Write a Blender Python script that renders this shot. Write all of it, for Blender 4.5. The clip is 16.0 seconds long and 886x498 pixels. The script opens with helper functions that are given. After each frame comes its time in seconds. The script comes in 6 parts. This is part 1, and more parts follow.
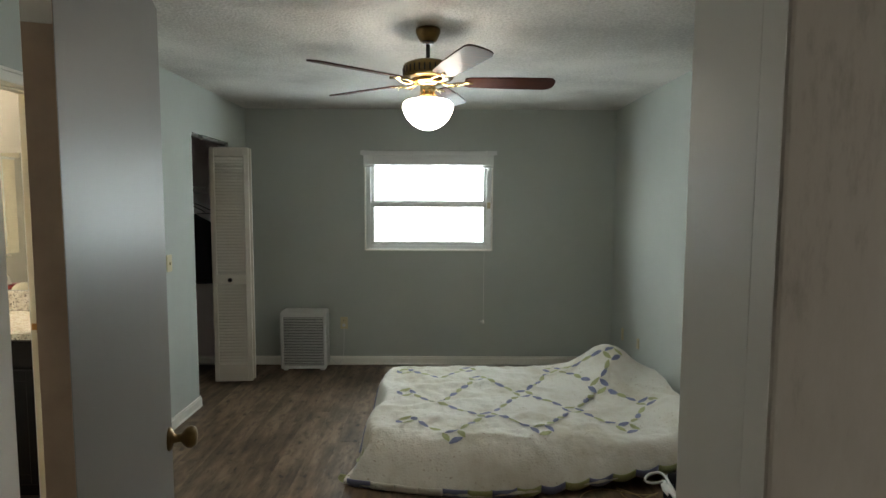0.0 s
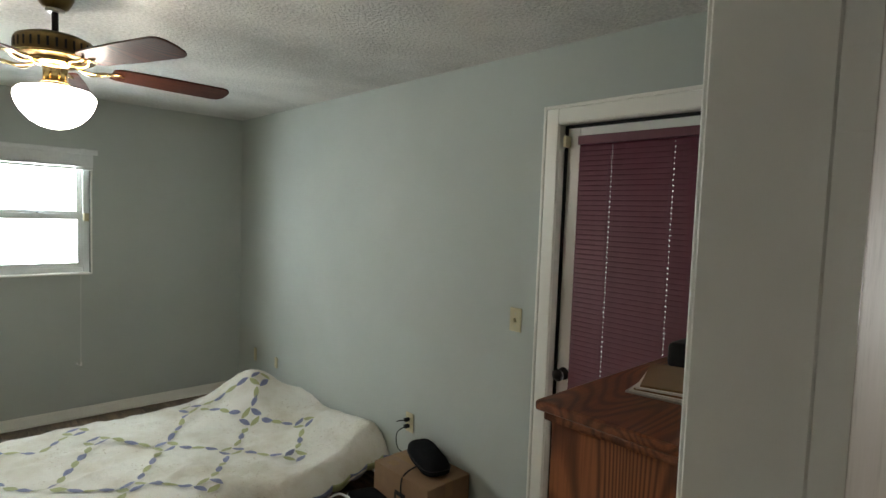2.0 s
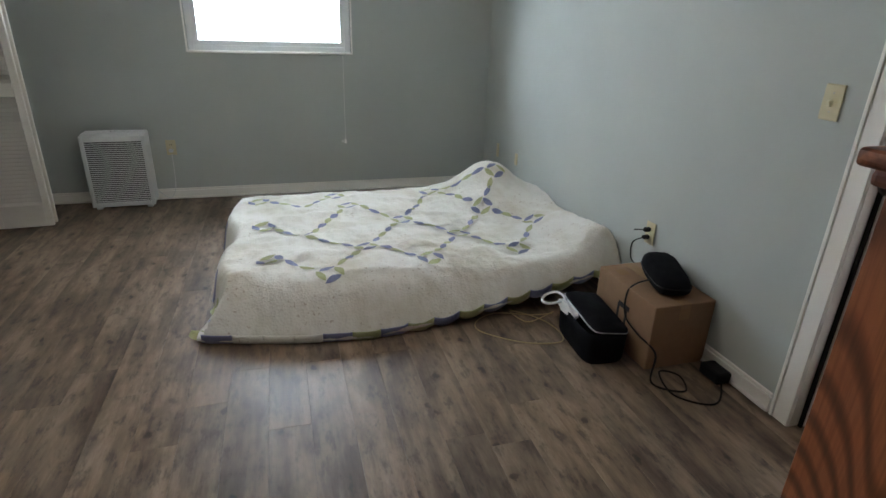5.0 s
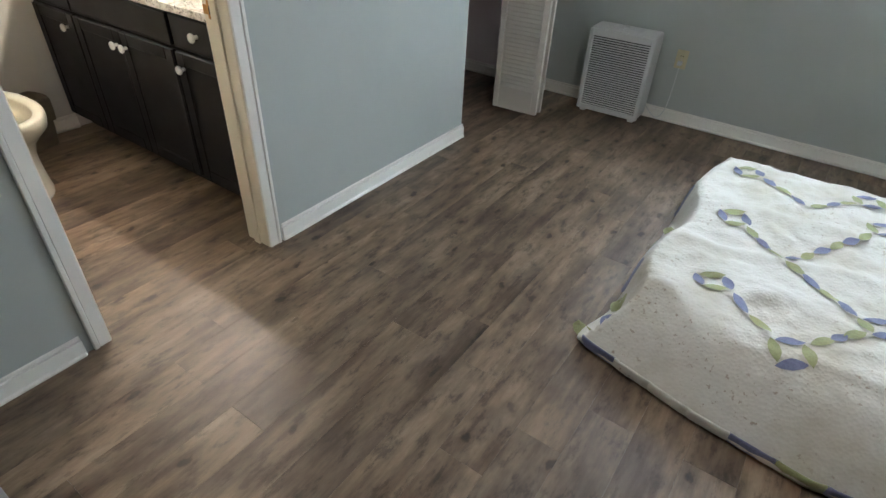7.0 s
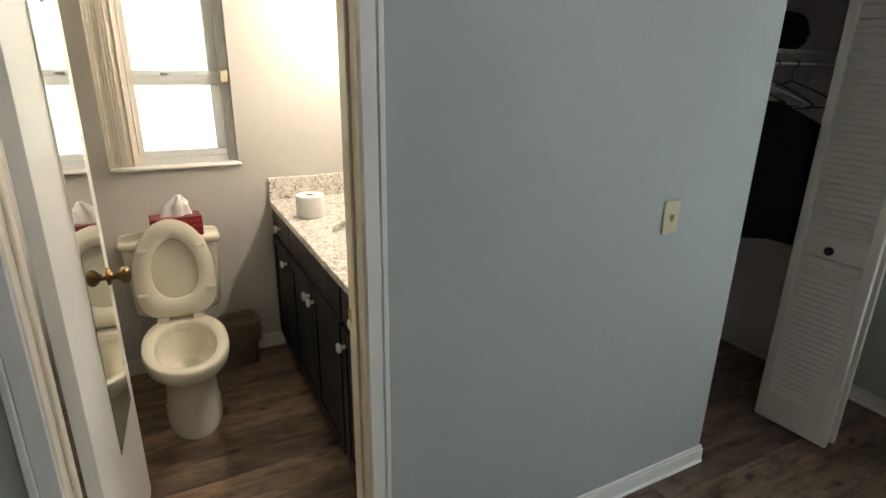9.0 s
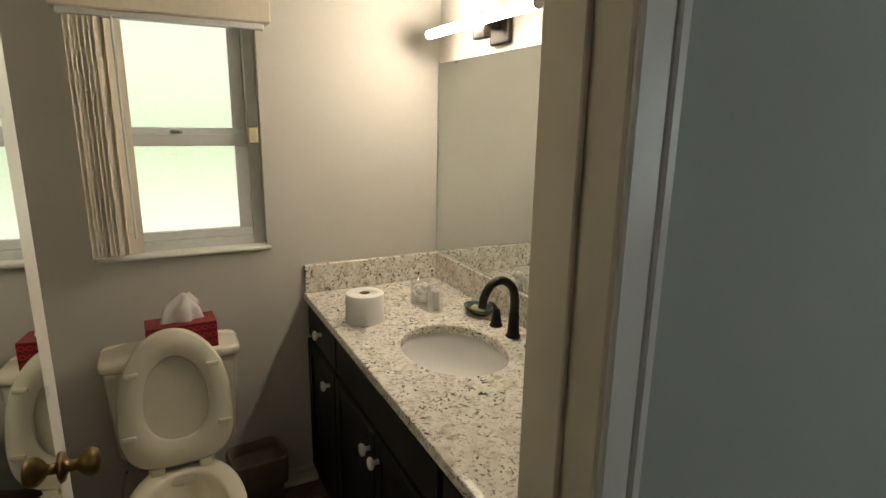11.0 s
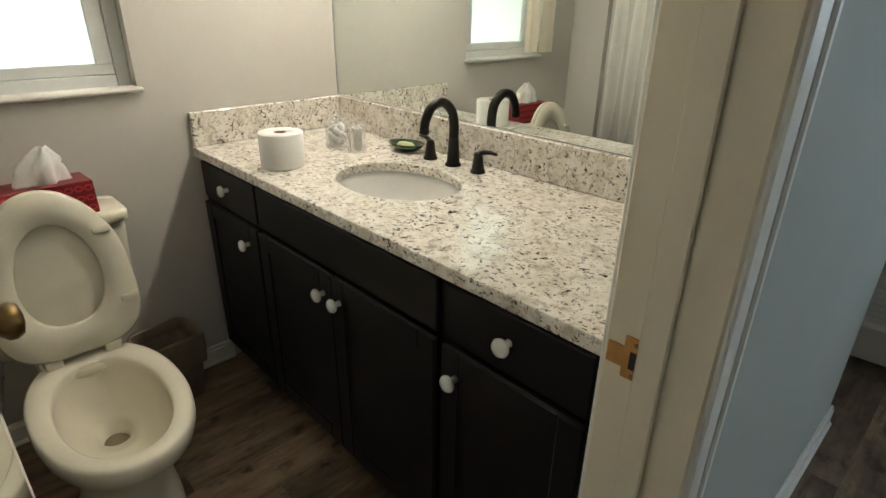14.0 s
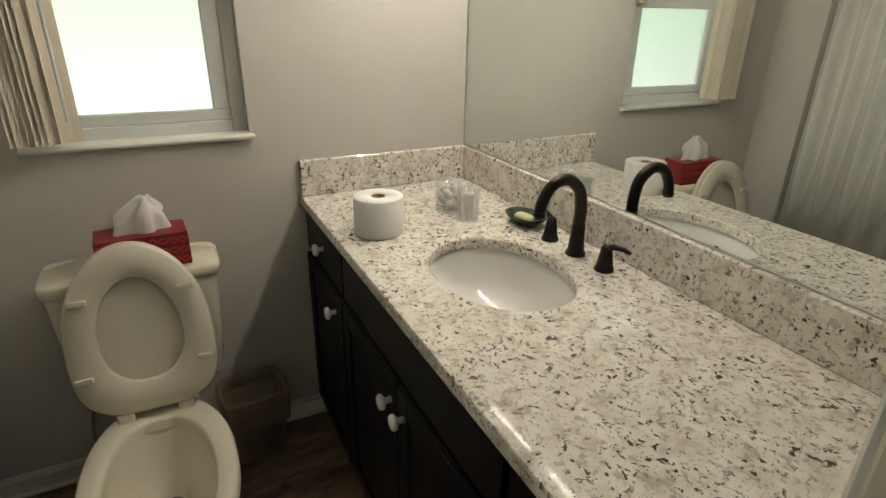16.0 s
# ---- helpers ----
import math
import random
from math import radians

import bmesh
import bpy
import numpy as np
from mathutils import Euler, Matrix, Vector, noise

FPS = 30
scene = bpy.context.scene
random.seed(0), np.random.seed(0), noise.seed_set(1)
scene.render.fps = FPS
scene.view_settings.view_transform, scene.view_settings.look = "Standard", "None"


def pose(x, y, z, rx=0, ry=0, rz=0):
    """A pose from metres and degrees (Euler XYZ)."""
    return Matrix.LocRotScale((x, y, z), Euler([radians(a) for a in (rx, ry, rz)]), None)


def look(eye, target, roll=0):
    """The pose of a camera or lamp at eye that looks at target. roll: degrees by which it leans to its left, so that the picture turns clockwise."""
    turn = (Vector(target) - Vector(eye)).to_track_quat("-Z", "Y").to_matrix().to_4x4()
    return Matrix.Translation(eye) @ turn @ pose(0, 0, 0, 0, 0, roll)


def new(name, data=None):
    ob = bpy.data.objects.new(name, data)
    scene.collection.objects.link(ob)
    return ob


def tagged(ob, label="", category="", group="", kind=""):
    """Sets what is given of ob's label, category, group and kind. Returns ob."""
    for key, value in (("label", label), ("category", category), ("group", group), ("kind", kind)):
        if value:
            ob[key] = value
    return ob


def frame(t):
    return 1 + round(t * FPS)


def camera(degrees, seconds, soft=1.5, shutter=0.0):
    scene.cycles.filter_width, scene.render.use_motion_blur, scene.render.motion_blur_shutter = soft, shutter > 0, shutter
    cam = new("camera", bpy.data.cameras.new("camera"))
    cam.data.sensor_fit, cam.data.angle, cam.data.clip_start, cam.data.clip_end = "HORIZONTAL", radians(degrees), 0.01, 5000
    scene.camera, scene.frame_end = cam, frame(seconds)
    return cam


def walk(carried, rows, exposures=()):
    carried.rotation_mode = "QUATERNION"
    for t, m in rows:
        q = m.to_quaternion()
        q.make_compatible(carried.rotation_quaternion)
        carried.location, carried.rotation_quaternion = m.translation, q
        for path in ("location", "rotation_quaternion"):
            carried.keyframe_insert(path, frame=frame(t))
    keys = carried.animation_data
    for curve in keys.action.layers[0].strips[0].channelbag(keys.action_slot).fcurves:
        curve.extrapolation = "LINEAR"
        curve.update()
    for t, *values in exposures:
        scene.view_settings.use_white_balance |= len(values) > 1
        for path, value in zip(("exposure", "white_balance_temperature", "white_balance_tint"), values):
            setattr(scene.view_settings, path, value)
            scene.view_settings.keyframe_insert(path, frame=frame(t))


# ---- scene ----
cam = camera(77.8, 16.0)
PATH = [
    (0, (0.007, -0.027, 1.542), (0.018, 1.967, 1.384), 0.23),
    (0.5, (-0.205, 0.198, 1.552), (-0.040, 2.186, 1.401), 0.56),
    (1, (-0.357, 0.330, 1.608), (0.271, 2.223, 1.460), 1.81),
    (1.5, (-0.393, 0.333, 1.639), (0.747, 1.971, 1.514), 2.65),
    (2, (-0.425, 0.313, 1.660), (0.947, 1.763, 1.537), 2.11),
    (2.5, (-0.416, 0.317, 1.648), (1.065, 1.655, 1.514), 1.77),
    (3, (-0.383, 0.336, 1.588), (1.116, 1.641, 1.368), 1.71),
    (5.5, (-0.057, 0.715, 1.340), (0.197, 2.456, 0.389), 3.47),
    (6, (-0.153, 0.928, 1.329), (-0.148, 2.578, 0.199), 5.62),
    (6.5, (-0.149, 1.171, 1.366), (-0.690, 2.692, 0.186), 2.54),
    (7, (-0.138, 1.415, 1.424), (-1.037, 2.762, 0.250), 2.87),
    (7.5, (-0.239, 1.664, 1.495), (-1.402, 2.950, 0.498), 3.26),
    (8, (-0.334, 1.870, 1.549), (-1.729, 3.057, 0.747), 2.29),
    (8.5, (-0.440, 2.082, 1.607), (-1.983, 3.142, 0.904), 2.10),
    (9, (-0.597, 2.166, 1.624), (-2.273, 3.047, 0.981), 0.97),
    (9.5, (-0.808, 2.235, 1.623), (-2.547, 3.008, 1.035), 0.66),
    (10, (-1.033, 2.301, 1.634), (-2.805, 3.046, 1.083), 0.49),
    (12.5, (-1.710, 1.970, 1.502), (-3.231, 3.209, 1.109), 0.74),
    (13, (-1.685, 1.960, 1.463), (-3.122, 3.251, 0.945), 0.73),
    (13.5, (-1.674, 1.975, 1.404), (-3.048, 3.268, 0.740), 0.67),
    (14, (-1.665, 1.999, 1.372), (-2.978, 3.265, 0.551), 0.84),
    (14.5, (-1.673, 2.125, 1.389), (-2.964, 3.363, 0.495), 1.04),
    (15, (-1.732, 2.230, 1.418), (-3.097, 3.379, 0.513), 1.57),
    (15.5, (-1.819, 2.268, 1.440), (-3.310, 3.288, 0.582), 1.26),
    (16, (-1.874, 2.320, 1.454), (-3.517, 3.151, 0.672), 1.01),
]
exposure_rows = [(0.0, -0.12, 6850, 9), (0.5, -0.24, 6850, 9), (1.0, -0.12, 6700, 8), (1.5, 0.06, 6800, 9), (2.5, 0.46, 6900, 10), (3.0, 0.57, 6900, 11), (5.5, 0.48, 6050, 16), (6.0, 0.56, 6000, 16), (6.5, 0.61, 6000, 14), (7.0, 0.69, 6000, 14), (7.5, 0.52, 6100, 13), (8.0, 0.33, 6150, 13),
                 (8.5, 0.17, 6250, 14), (9.0, -0.14, 6400, 14), (9.5, -0.54, 6650, 14), (10.0, -0.85, 7000, 13), (12.5, -1.66, 6300, 8), (13.0, -1.38, 6250, 8), (13.5, -0.95, 6200, 8), (14.0, -0.58, 6050, 8), (14.5, -0.28, 6050, 9), (15.0, -0.48, 6250, 8), (15.5, -0.78, 6200, 8), (16.0, -1.1, 6150, 8)]
walk(cam, [(t, look(eye, target, roll)) for t, eye, target, roll in PATH], exposure_rows)

# ---- world and large lights ----
world = bpy.data.worlds.new("world")
scene.world = world
world.use_nodes = True
wn = world.node_tree
sky = wn.nodes.new("ShaderNodeTexSky")
sky.sky_type, sky.sun_disc, sky.sun_elevation, sky.sun_rotation = "NISHITA", False, radians(50), radians(200)
wn.links.new(sky.outputs[0], wn.nodes["Background"].inputs[0])
wn.nodes["Background"].inputs[1].default_value = 0.08

# plan, in metres
XW, XE, YS, YN, CEIL = -1.826, 1.665, 0.595, 5.205, 2.44      # bedroom faces
XB, YM, YBS = -3.66, 3.31, 1.65                               # bathroom far wall, mirror wall, shower front
FAN_GLOW, BAR_GLOW, BED_SKY, BATH_SKY, LIVING_SKY = 26.0, 255.0, 15.0, 3.4, 15.0


# ---- materials ----
class Mat:
    """A node material with small steps for building it."""

    def __init__(self, name, colour=(0.8, 0.8, 0.8), rough=0.5, metal=0.0):
        self.m = bpy.data.materials.new(name)
        self.m.use_nodes = True
        self.t = self.m.node_tree
        self.b = self.t.nodes["Principled BSDF"]
        self.b.inputs["Base Color"].default_value = (*colour, 1)
        self.b.inputs["Roughness"].default_value = rough
        self.b.inputs["Metallic"].default_value = metal

    def node(self, kind, **sets):
        n = self.t.nodes.new(kind)
        for k, v in sets.items():
            if k in n.inputs:
                n.inputs[k].default_value = v
        return n

    def link(self, a, b):
        self.t.links.new(a, b)

    def coords(self, scale=(1, 1, 1), space="Object"):
        c = self.t.nodes.new("ShaderNodeTexCoord")
        mp = self.t.nodes.new("ShaderNodeMapping")
        mp.inputs["Scale"].default_value = scale
        self.link(c.outputs[space], mp.inputs["Vector"])
        return mp.outputs["Vector"]

    def world(self, scale=(1, 1, 1)):
        g = self.t.nodes.new("ShaderNodeNewGeometry")
        mp = self.t.nodes.new("ShaderNodeMapping")
        mp.inputs["Scale"].default_value = scale
        self.link(g.outputs["Position"], mp.inputs["Vector"])
        return mp.outputs["Vector"]

    def noise(self, vec, scale, detail=3.0, rough=0.55):
        n = self.node("ShaderNodeTexNoise", Scale=scale, Detail=detail, Roughness=rough)
        self.link(vec, n.inputs["Vector"])
        return n.outputs["Fac"]

    def ramp(self, fac, stops):
        r = self.t.nodes.new("ShaderNodeValToRGB")
        e = r.color_ramp.elements
        while len(e) < len(stops):
            e.new(0.5)
        for el, (p, c) in zip(e, stops):
            el.position, el.color = p, (*c, 1) if len(c) == 3 else c
        self.link(fac, r.inputs["Fac"])
        return r.outputs["Color"]

    def mix(self, fac, a, b, blend="MIX"):
        x = self.t.nodes.new("ShaderNodeMix")
        x.data_type, x.blend_type = "RGBA", blend
        for sock, v in ((x.inputs[0], fac), (x.inputs[6], a), (x.inputs[7], b)):
            if hasattr(v, "links"):
                self.link(v, sock)
            else:
                sock.default_value = v if isinstance(v, float) else (*v, 1)
        return x.outputs[2]

    def colour(self, out):
        self.link(out, self.b.inputs["Base Color"])
        return self

    def rough(self, out):
        self.link(out, self.b.inputs["Roughness"])
        return self

    def bump(self, fac, strength=0.2, distance=0.002):
        n = self.node("ShaderNodeBump", Strength=strength, Distance=distance)
        self.link(fac, n.inputs["Height"])
        self.link(n.outputs["Normal"], self.b.inputs["Normal"])
        return self


def paint(name, colour, rough=0.55, roller=0.25, stain=0.06, scuffs=0.07):
    """Rolled wall paint: fine roller stipple, faint clouding and scuffs."""
    m = Mat(name, colour, rough)
    v = m.world()
    big = m.noise(v, 1.3, 4.0)
    dark = tuple(c * (1 - stain) for c in colour)
    light = tuple(min(1, c * (1 + stain * 0.5)) for c in colour)
    col = m.ramp(big, [(0.3, dark), (0.7, light)])
    scuff = m.ramp(m.noise(v, 9.0, 6.0, 0.7), [(0.66, (0, 0, 0)), (0.78, (1, 1, 1))])
    m.colour(m.mix(m.mix(1.0, scuff, (scuffs,) * 3, "MULTIPLY"), col, tuple(c * 0.86 for c in colour)))
    m.rough(m.ramp(m.noise(v, 2.0), [(0.2, (rough - 0.04,) * 3), (0.8, (rough + 0.04,) * 3)]))
    return m.bump(m.noise(v, 260.0, 4.0), roller, 0.0015).m


def plain(name, colour, rough=0.5, metal=0.0, grain=60.0, vary=0.08, bump=0.1, coat=0.0):
    """A made surface with slight clouding and fine relief."""
    m = Mat(name, colour, rough, metal)
    v = m.coords()
    a = m.noise(v, grain, 4.0)
    b = m.noise(v, grain / 12.0, 3.0)
    s = m.mix(0.5, a, b)
    m.colour(m.ramp(s, [(0.3, tuple(c * (1 - vary) for c in colour)), (0.7, tuple(min(1, c * (1 + vary)) for c in colour))]))
    m.rough(m.ramp(b, [(0.25, (max(0.02, rough * 0.8),) * 3), (0.75, (min(1, rough * 1.2),) * 3)]))
    m.b.inputs["Coat Weight"].default_value = coat
    return m.bump(a, bump, 0.001).m


def glow(name, colour, strength):
    m = Mat(name, colour, 0.4)
    m.b.inputs["Emission Color"].default_value = (*colour, 1)
    m.b.inputs["Emission Strength"].default_value = strength
    return m.m


def floor_material():
    """Grey-brown wood-look vinyl plank: long grain along y, darker streaks and knots, each plank its own shade."""
    m = Mat("vinyl_plank", (0.15, 0.115, 0.09), 0.42)
    info = m.t.nodes.new("ShaderNodeObjectInfo")
    g = m.t.nodes.new("ShaderNodeNewGeometry")
    off = m.t.nodes.new("ShaderNodeCombineXYZ")
    mul = m.node("ShaderNodeMath")
    mul.operation = "MULTIPLY"
    mul.inputs[1].default_value = 37.0
    m.link(info.outputs["Random"], mul.inputs[0])
    m.link(mul.outputs[0], off.inputs[0])
    m.link(mul.outputs[0], off.inputs[1])
    add = m.t.nodes.new("ShaderNodeVectorMath")
    m.link(g.outputs["Position"], add.inputs[0])
    m.link(off.outputs[0], add.inputs[1])

    def mapped(scale):
        mp = m.t.nodes.new("ShaderNodeMapping")
        mp.inputs["Scale"].default_value = scale
        m.link(add.outputs[0], mp.inputs["Vector"])
        return mp.outputs[0]

    band = m.noise(mapped((11.0, 1.5, 1.0)), 1.0, 5.0, 0.6)
    streak = m.noise(mapped((30.0, 3.4, 1.0)), 1.0, 5.0, 0.62)
    fine = m.noise(mapped((220.0, 26.0, 1.0)), 1.0, 3.0, 0.6)
    mottle = m.noise(mapped((24.0, 8.0, 1.0)), 1.0, 6.0, 0.7)
    cloud = m.noise(mapped((6.0, 2.6, 1.0)), 1.0, 4.0, 0.6)
    col = m.ramp(band, [(0.30, (0.088, 0.057, 0.036)), (0.43, (0.172, 0.121, 0.079)), (0.54, (0.252, 0.186, 0.127)), (0.68, (0.318, 0.247, 0.177))])
    col = m.mix(0.42, col, m.ramp(streak, [(0.34, (0.42, 0.38, 0.35)), (0.47, (0.95, 0.93, 0.90)), (0.7, (1.12, 1.11, 1.09))]), "MULTIPLY")
    col = m.mix(0.85, col, m.ramp(mottle, [(0.36, (0.36, 0.335, 0.32)), (0.47, (0.92, 0.91, 0.90)), (0.66, (1.14, 1.13, 1.12))]), "MULTIPLY")
    col = m.mix(0.13, col, m.ramp(fine, [(0.35, (0.55, 0.54, 0.53)), (0.6, (1.1, 1.1, 1.1))]), "MULTIPLY")
    col = m.mix(0.9, col, m.ramp(cloud, [(0.46, (1.0, 1.0, 1.0)), (0.62, (0.52, 0.49, 0.48))]), "MULTIPLY")
    warp = m.node("ShaderNodeTexNoise", Scale=22.0, Detail=3.0)
    m.link(add.outputs[0], warp.inputs["Vector"])
    wob = m.t.nodes.new("ShaderNodeVectorMath")
    wob.operation = "MULTIPLY_ADD"
    wob.inputs[1].default_value = (0.34, 0.30, 0.0)
    m.link(warp.outputs["Color"], wob.inputs[0])
    m.link(mapped((7.5, 4.2, 1.0)), wob.inputs[2])
    vor = m.node("ShaderNodeTexVoronoi", Scale=1.0)
    vor.voronoi_dimensions = "2D"
    m.link(wob.outputs[0], vor.inputs["Vector"])
    knot = m.ramp(vor.outputs["Distance"], [(0.035, (0.13, 0.10, 0.085)), (0.075, (0.30, 0.26, 0.235)), (0.10, (0.70, 0.66, 0.62)), (0.24, (1.0, 1.0, 1.0))])
    some = m.ramp(vor.outputs["Color"], [(0.55, (0.05, 0.05, 0.05)), (0.66, (0.92, 0.92, 0.92))])
    col = m.mix(some, col, m.mix(1.0, col, knot, "MULTIPLY"))
    tone = m.ramp(info.outputs["Random"], [(0.0, (0.80, 0.78, 0.77)), (0.5, (1.0, 0.99, 0.98)), (1.0, (1.15, 1.12, 1.07))])
    m.colour(m.mix(1.0, col, tone, "MULTIPLY"))
    m.rough(m.ramp(fine, [(0.2, (0.36,) * 3), (0.8, (0.50,) * 3)]))
    return m.bump(fine, 0.12, 0.0008).m


def oak_material(name, dark, light, rough=0.35, axis=2):
    """Stained oak with cathedral grain along one axis."""
    m = Mat(name, light, rough)
    sc = [1.0, 1.0, 1.0]
    sc[axis] = 0.16
    v = m.coords(tuple(sc))
    warp = m.noise(v, 9.0, 2.0)
    w = m.node("ShaderNodeTexWave", Scale=13.0, Distortion=190.0, Detail=1.0)
    w.inputs["Detail Scale"].default_value = 0.22
    w.bands_direction = "DIAGONAL"
    m.link(v, w.inputs["Vector"])
    col = m.ramp(w.outputs["Fac"], [(0.0, dark), (0.35, tuple((a + b) / 2 for a, b in zip(dark, light))), (0.7, light)])
    pores = [150.0] * 3
    pores[axis] = 6.0
    fine = m.noise(m.coords(tuple(pores)), 1.0, 3.0)
    col = m.mix(0.35, col, m.ramp(fine, [(0.35, (0.35, 0.3, 0.28)), (0.6, (1.1, 1.08, 1.05))]), "MULTIPLY")
    m.colour(m.mix(0.3, col, m.ramp(warp, [(0.3, (0.6, 0.6, 0.6)), (0.7, (1.1, 1.1, 1.1))]), "MULTIPLY"))
    m.b.inputs["Coat Weight"].default_value = 0.08
    return m.bump(fine, 0.15, 0.0008).m


def granite_material():
    """Pale cream granite with grey clouds, black and garnet flecks."""
    m = Mat("granite", (0.6, 0.55, 0.47), 0.055)
    v = m.world((1, 1, 1))
    warped = m.t.nodes.new("ShaderNodeVectorMath")
    warped.operation = "ADD"
    nz = m.node("ShaderNodeTexNoise", Scale=18.0, Detail=3.0)
    m.link(v, nz.inputs["Vector"])
    sc = m.t.nodes.new("ShaderNodeVectorMath")
    sc.operation = "SCALE"
    sc.inputs["Scale"].default_value = 0.04
    m.link(nz.outputs["Color"], sc.inputs[0])
    m.link(v, warped.inputs[0])
    m.link(sc.outputs[0], warped.inputs[1])
    wv = warped.outputs[0]
    base = m.ramp(m.noise(wv, 22.0, 5.0, 0.6), [(0.30, (0.54, 0.495, 0.41)), (0.45, (0.76, 0.715, 0.625)), (0.62, (0.87, 0.84, 0.77))])
    grey = m.ramp(m.noise(wv, 58.0, 4.0, 0.65), [(0.54, (0, 0, 0)), (0.61, (1, 1, 1))])
    col = m.mix(m.mix(1.0, grey, (0.65, 0.65, 0.65), "MULTIPLY"), base, (0.36, 0.315, 0.265))
    fleck = m.ramp(m.noise(wv, 84.0, 4.0, 0.62), [(0.575, (0, 0, 0)), (0.61, (1, 1, 1))])
    gate = m.ramp(m.noise(v, 14.0, 3.0), [(0.38, (0.1, 0.1, 0.1)), (0.52, (1, 1, 1))])
    col = m.mix(m.mix(1.0, fleck, gate, "MULTIPLY"), col, (0.062, 0.048, 0.042))
    speck = m.ramp(m.noise(v, 160.0, 2.0), [(0.67, (0, 0, 0)), (0.71, (1, 1, 1))])
    m.colour(m.mix(speck, col, (0.12, 0.075, 0.06)))
    m.b.inputs["Coat Weight"].default_value, m.b.inputs["Coat Roughness"].default_value = 0.4, 0.03
    return m.m


def quilt_material():
    """Cream cotton quilting: puckered stipple, yellowed towards use, small rust spots."""
    m = Mat("quilt_cotton", (0.72, 0.66, 0.52), 0.9)
    v = m.coords()
    cloud = m.noise(v, 3.5, 4.0)
    col = m.ramp(cloud, [(0.30, (0.58, 0.53, 0.42)), (0.55, (0.74, 0.715, 0.65))])
    spots = m.ramp(m.noise(v, 75.0, 2.0, 0.5), [(0.63, (0, 0, 0)), (0.70, (1, 1, 1))])
    where = m.ramp(m.noise(v, 4.2, 2.0), [(0.46, (0.05, 0.05, 0.05)), (0.58, (0.55, 0.55, 0.55))])
    m.colour(m.mix(m.mix(1.0, spots, where, "MULTIPLY"), col, (0.30, 0.19, 0.10)))
    m.b.inputs["Sheen Weight"].default_value = 0.3
    vor = m.node("ShaderNodeTexVoronoi", Scale=85.0)
    m.link(v, vor.inputs["Vector"])
    fine = m.noise(v, 28.0, 5.0, 0.65)
    h = m.mix(0.5, vor.outputs["Distance"], fine)
    return m.bump(h, 0.42, 0.006).m


def fabric(name, colour, grain=220.0, rough=0.9, vary=0.15):
    m = Mat(name, colour, rough)
    v = m.coords()
    a = m.noise(v, grain, 3.0)
    m.colour(m.ramp(m.mix(0.5, a, m.noise(v, 7.0)), [(0.3, tuple(c * (1 - vary) for c in colour)), (0.7, tuple(min(1, c * (1 + vary)) for c in colour))]))
    m.b.inputs["Sheen Weight"].default_value = 0.2
    return m.bump(a, 0.4, 0.001).m


def ceiling_material():
    m = Mat("popcorn_ceiling", (0.72, 0.70, 0.66), 0.95)
    v = m.world()
    lump = m.noise(v, 70.0, 3.0, 0.6)
    m.colour(m.ramp(m.mix(0.6, lump, m.noise(v, 1.2)), [(0.38, (0.50, 0.49, 0.465)), (0.58, (0.78, 0.765, 0.73))]))
    return m.bump(lump, 0.9, 0.016).m


M_FLOOR = floor_material()
M_SAGE = paint("sage_wall_paint", (0.445, 0.475, 0.445), 0.82)
M_BATH = paint("warm_grey_wall_paint", (0.585, 0.562, 0.515), 0.75)
M_TRIM = paint("white_trim_paint", (0.83, 0.81, 0.75), 0.34, 0.06, 0.04, 0.0)
M_DOOR = paint("white_door_paint", (0.70, 0.69, 0.66), 0.30, 0.10, 0.04, 0.0)
# base far darker than white paint: the leaf's dimness is put into the colour
M_DOOR_DIM = paint("dimmed_door_paint", (0.25, 0.236, 0.222), 0.42, 0.12, 0.03, 0.0)
M_DOOR_DIM.node_tree.nodes["Principled BSDF"].inputs["Specular IOR Level"].default_value = 0.12


def grained_paint():
    """White paint over open wood grain, greyed along the pores."""
    m = Mat("grained_white_paint", (0.56, 0.51, 0.45), 0.7)
    a = m.noise(m.coords((17.0, 17.0, 4.5)), 1.0, 9.0, 0.72)
    m.colour(m.ramp(a, [(0.30, (0.34, 0.295, 0.24)), (0.44, (0.50, 0.45, 0.385)), (0.7, (0.56, 0.51, 0.45))]))
    return m.bump(a, 0.3, 0.002).m


M_GRAINED = grained_paint()
M_CREAM = paint("cream_trim_paint", (0.78, 0.70, 0.55), 0.36, 0.06, 0.05, 0.05)
M_RAWEDGE = plain("bare_door_edge", (0.50, 0.375, 0.275), 0.6, 0, 24.0, 0.15, 0.2)
M_CLOSET = paint("mauve_closet_paint", (0.80, 0.735, 0.73), 0.7)
M_LOUVRE = paint("cream_louvre_paint", (0.70, 0.66, 0.58), 0.4, 0.08)
M_CEIL = ceiling_material()
M_GRANITE = granite_material()
M_QUILT = quilt_material()
M_BLUE = fabric("blue_print_cotton", (0.19, 0.205, 0.33), 150.0, 0.9, 0.35)
M_GREEN = fabric("olive_print_cotton", (0.38, 0.39, 0.19), 150.0, 0.9, 0.25)
M_BLACK = plain("black_cloth", (0.006, 0.006, 0.007), 0.95, 0, 200.0, 0.2, 0.3)
M_ESPRESSO = plain("espresso_cabinet_paint", (0.0058, 0.0048, 0.0066), 0.45, 0, 40.0, 0.2, 0.05, 0.05)
M_ESPRESSO.node_tree.nodes["Principled BSDF"].inputs["Specular IOR Level"].default_value = 0.19
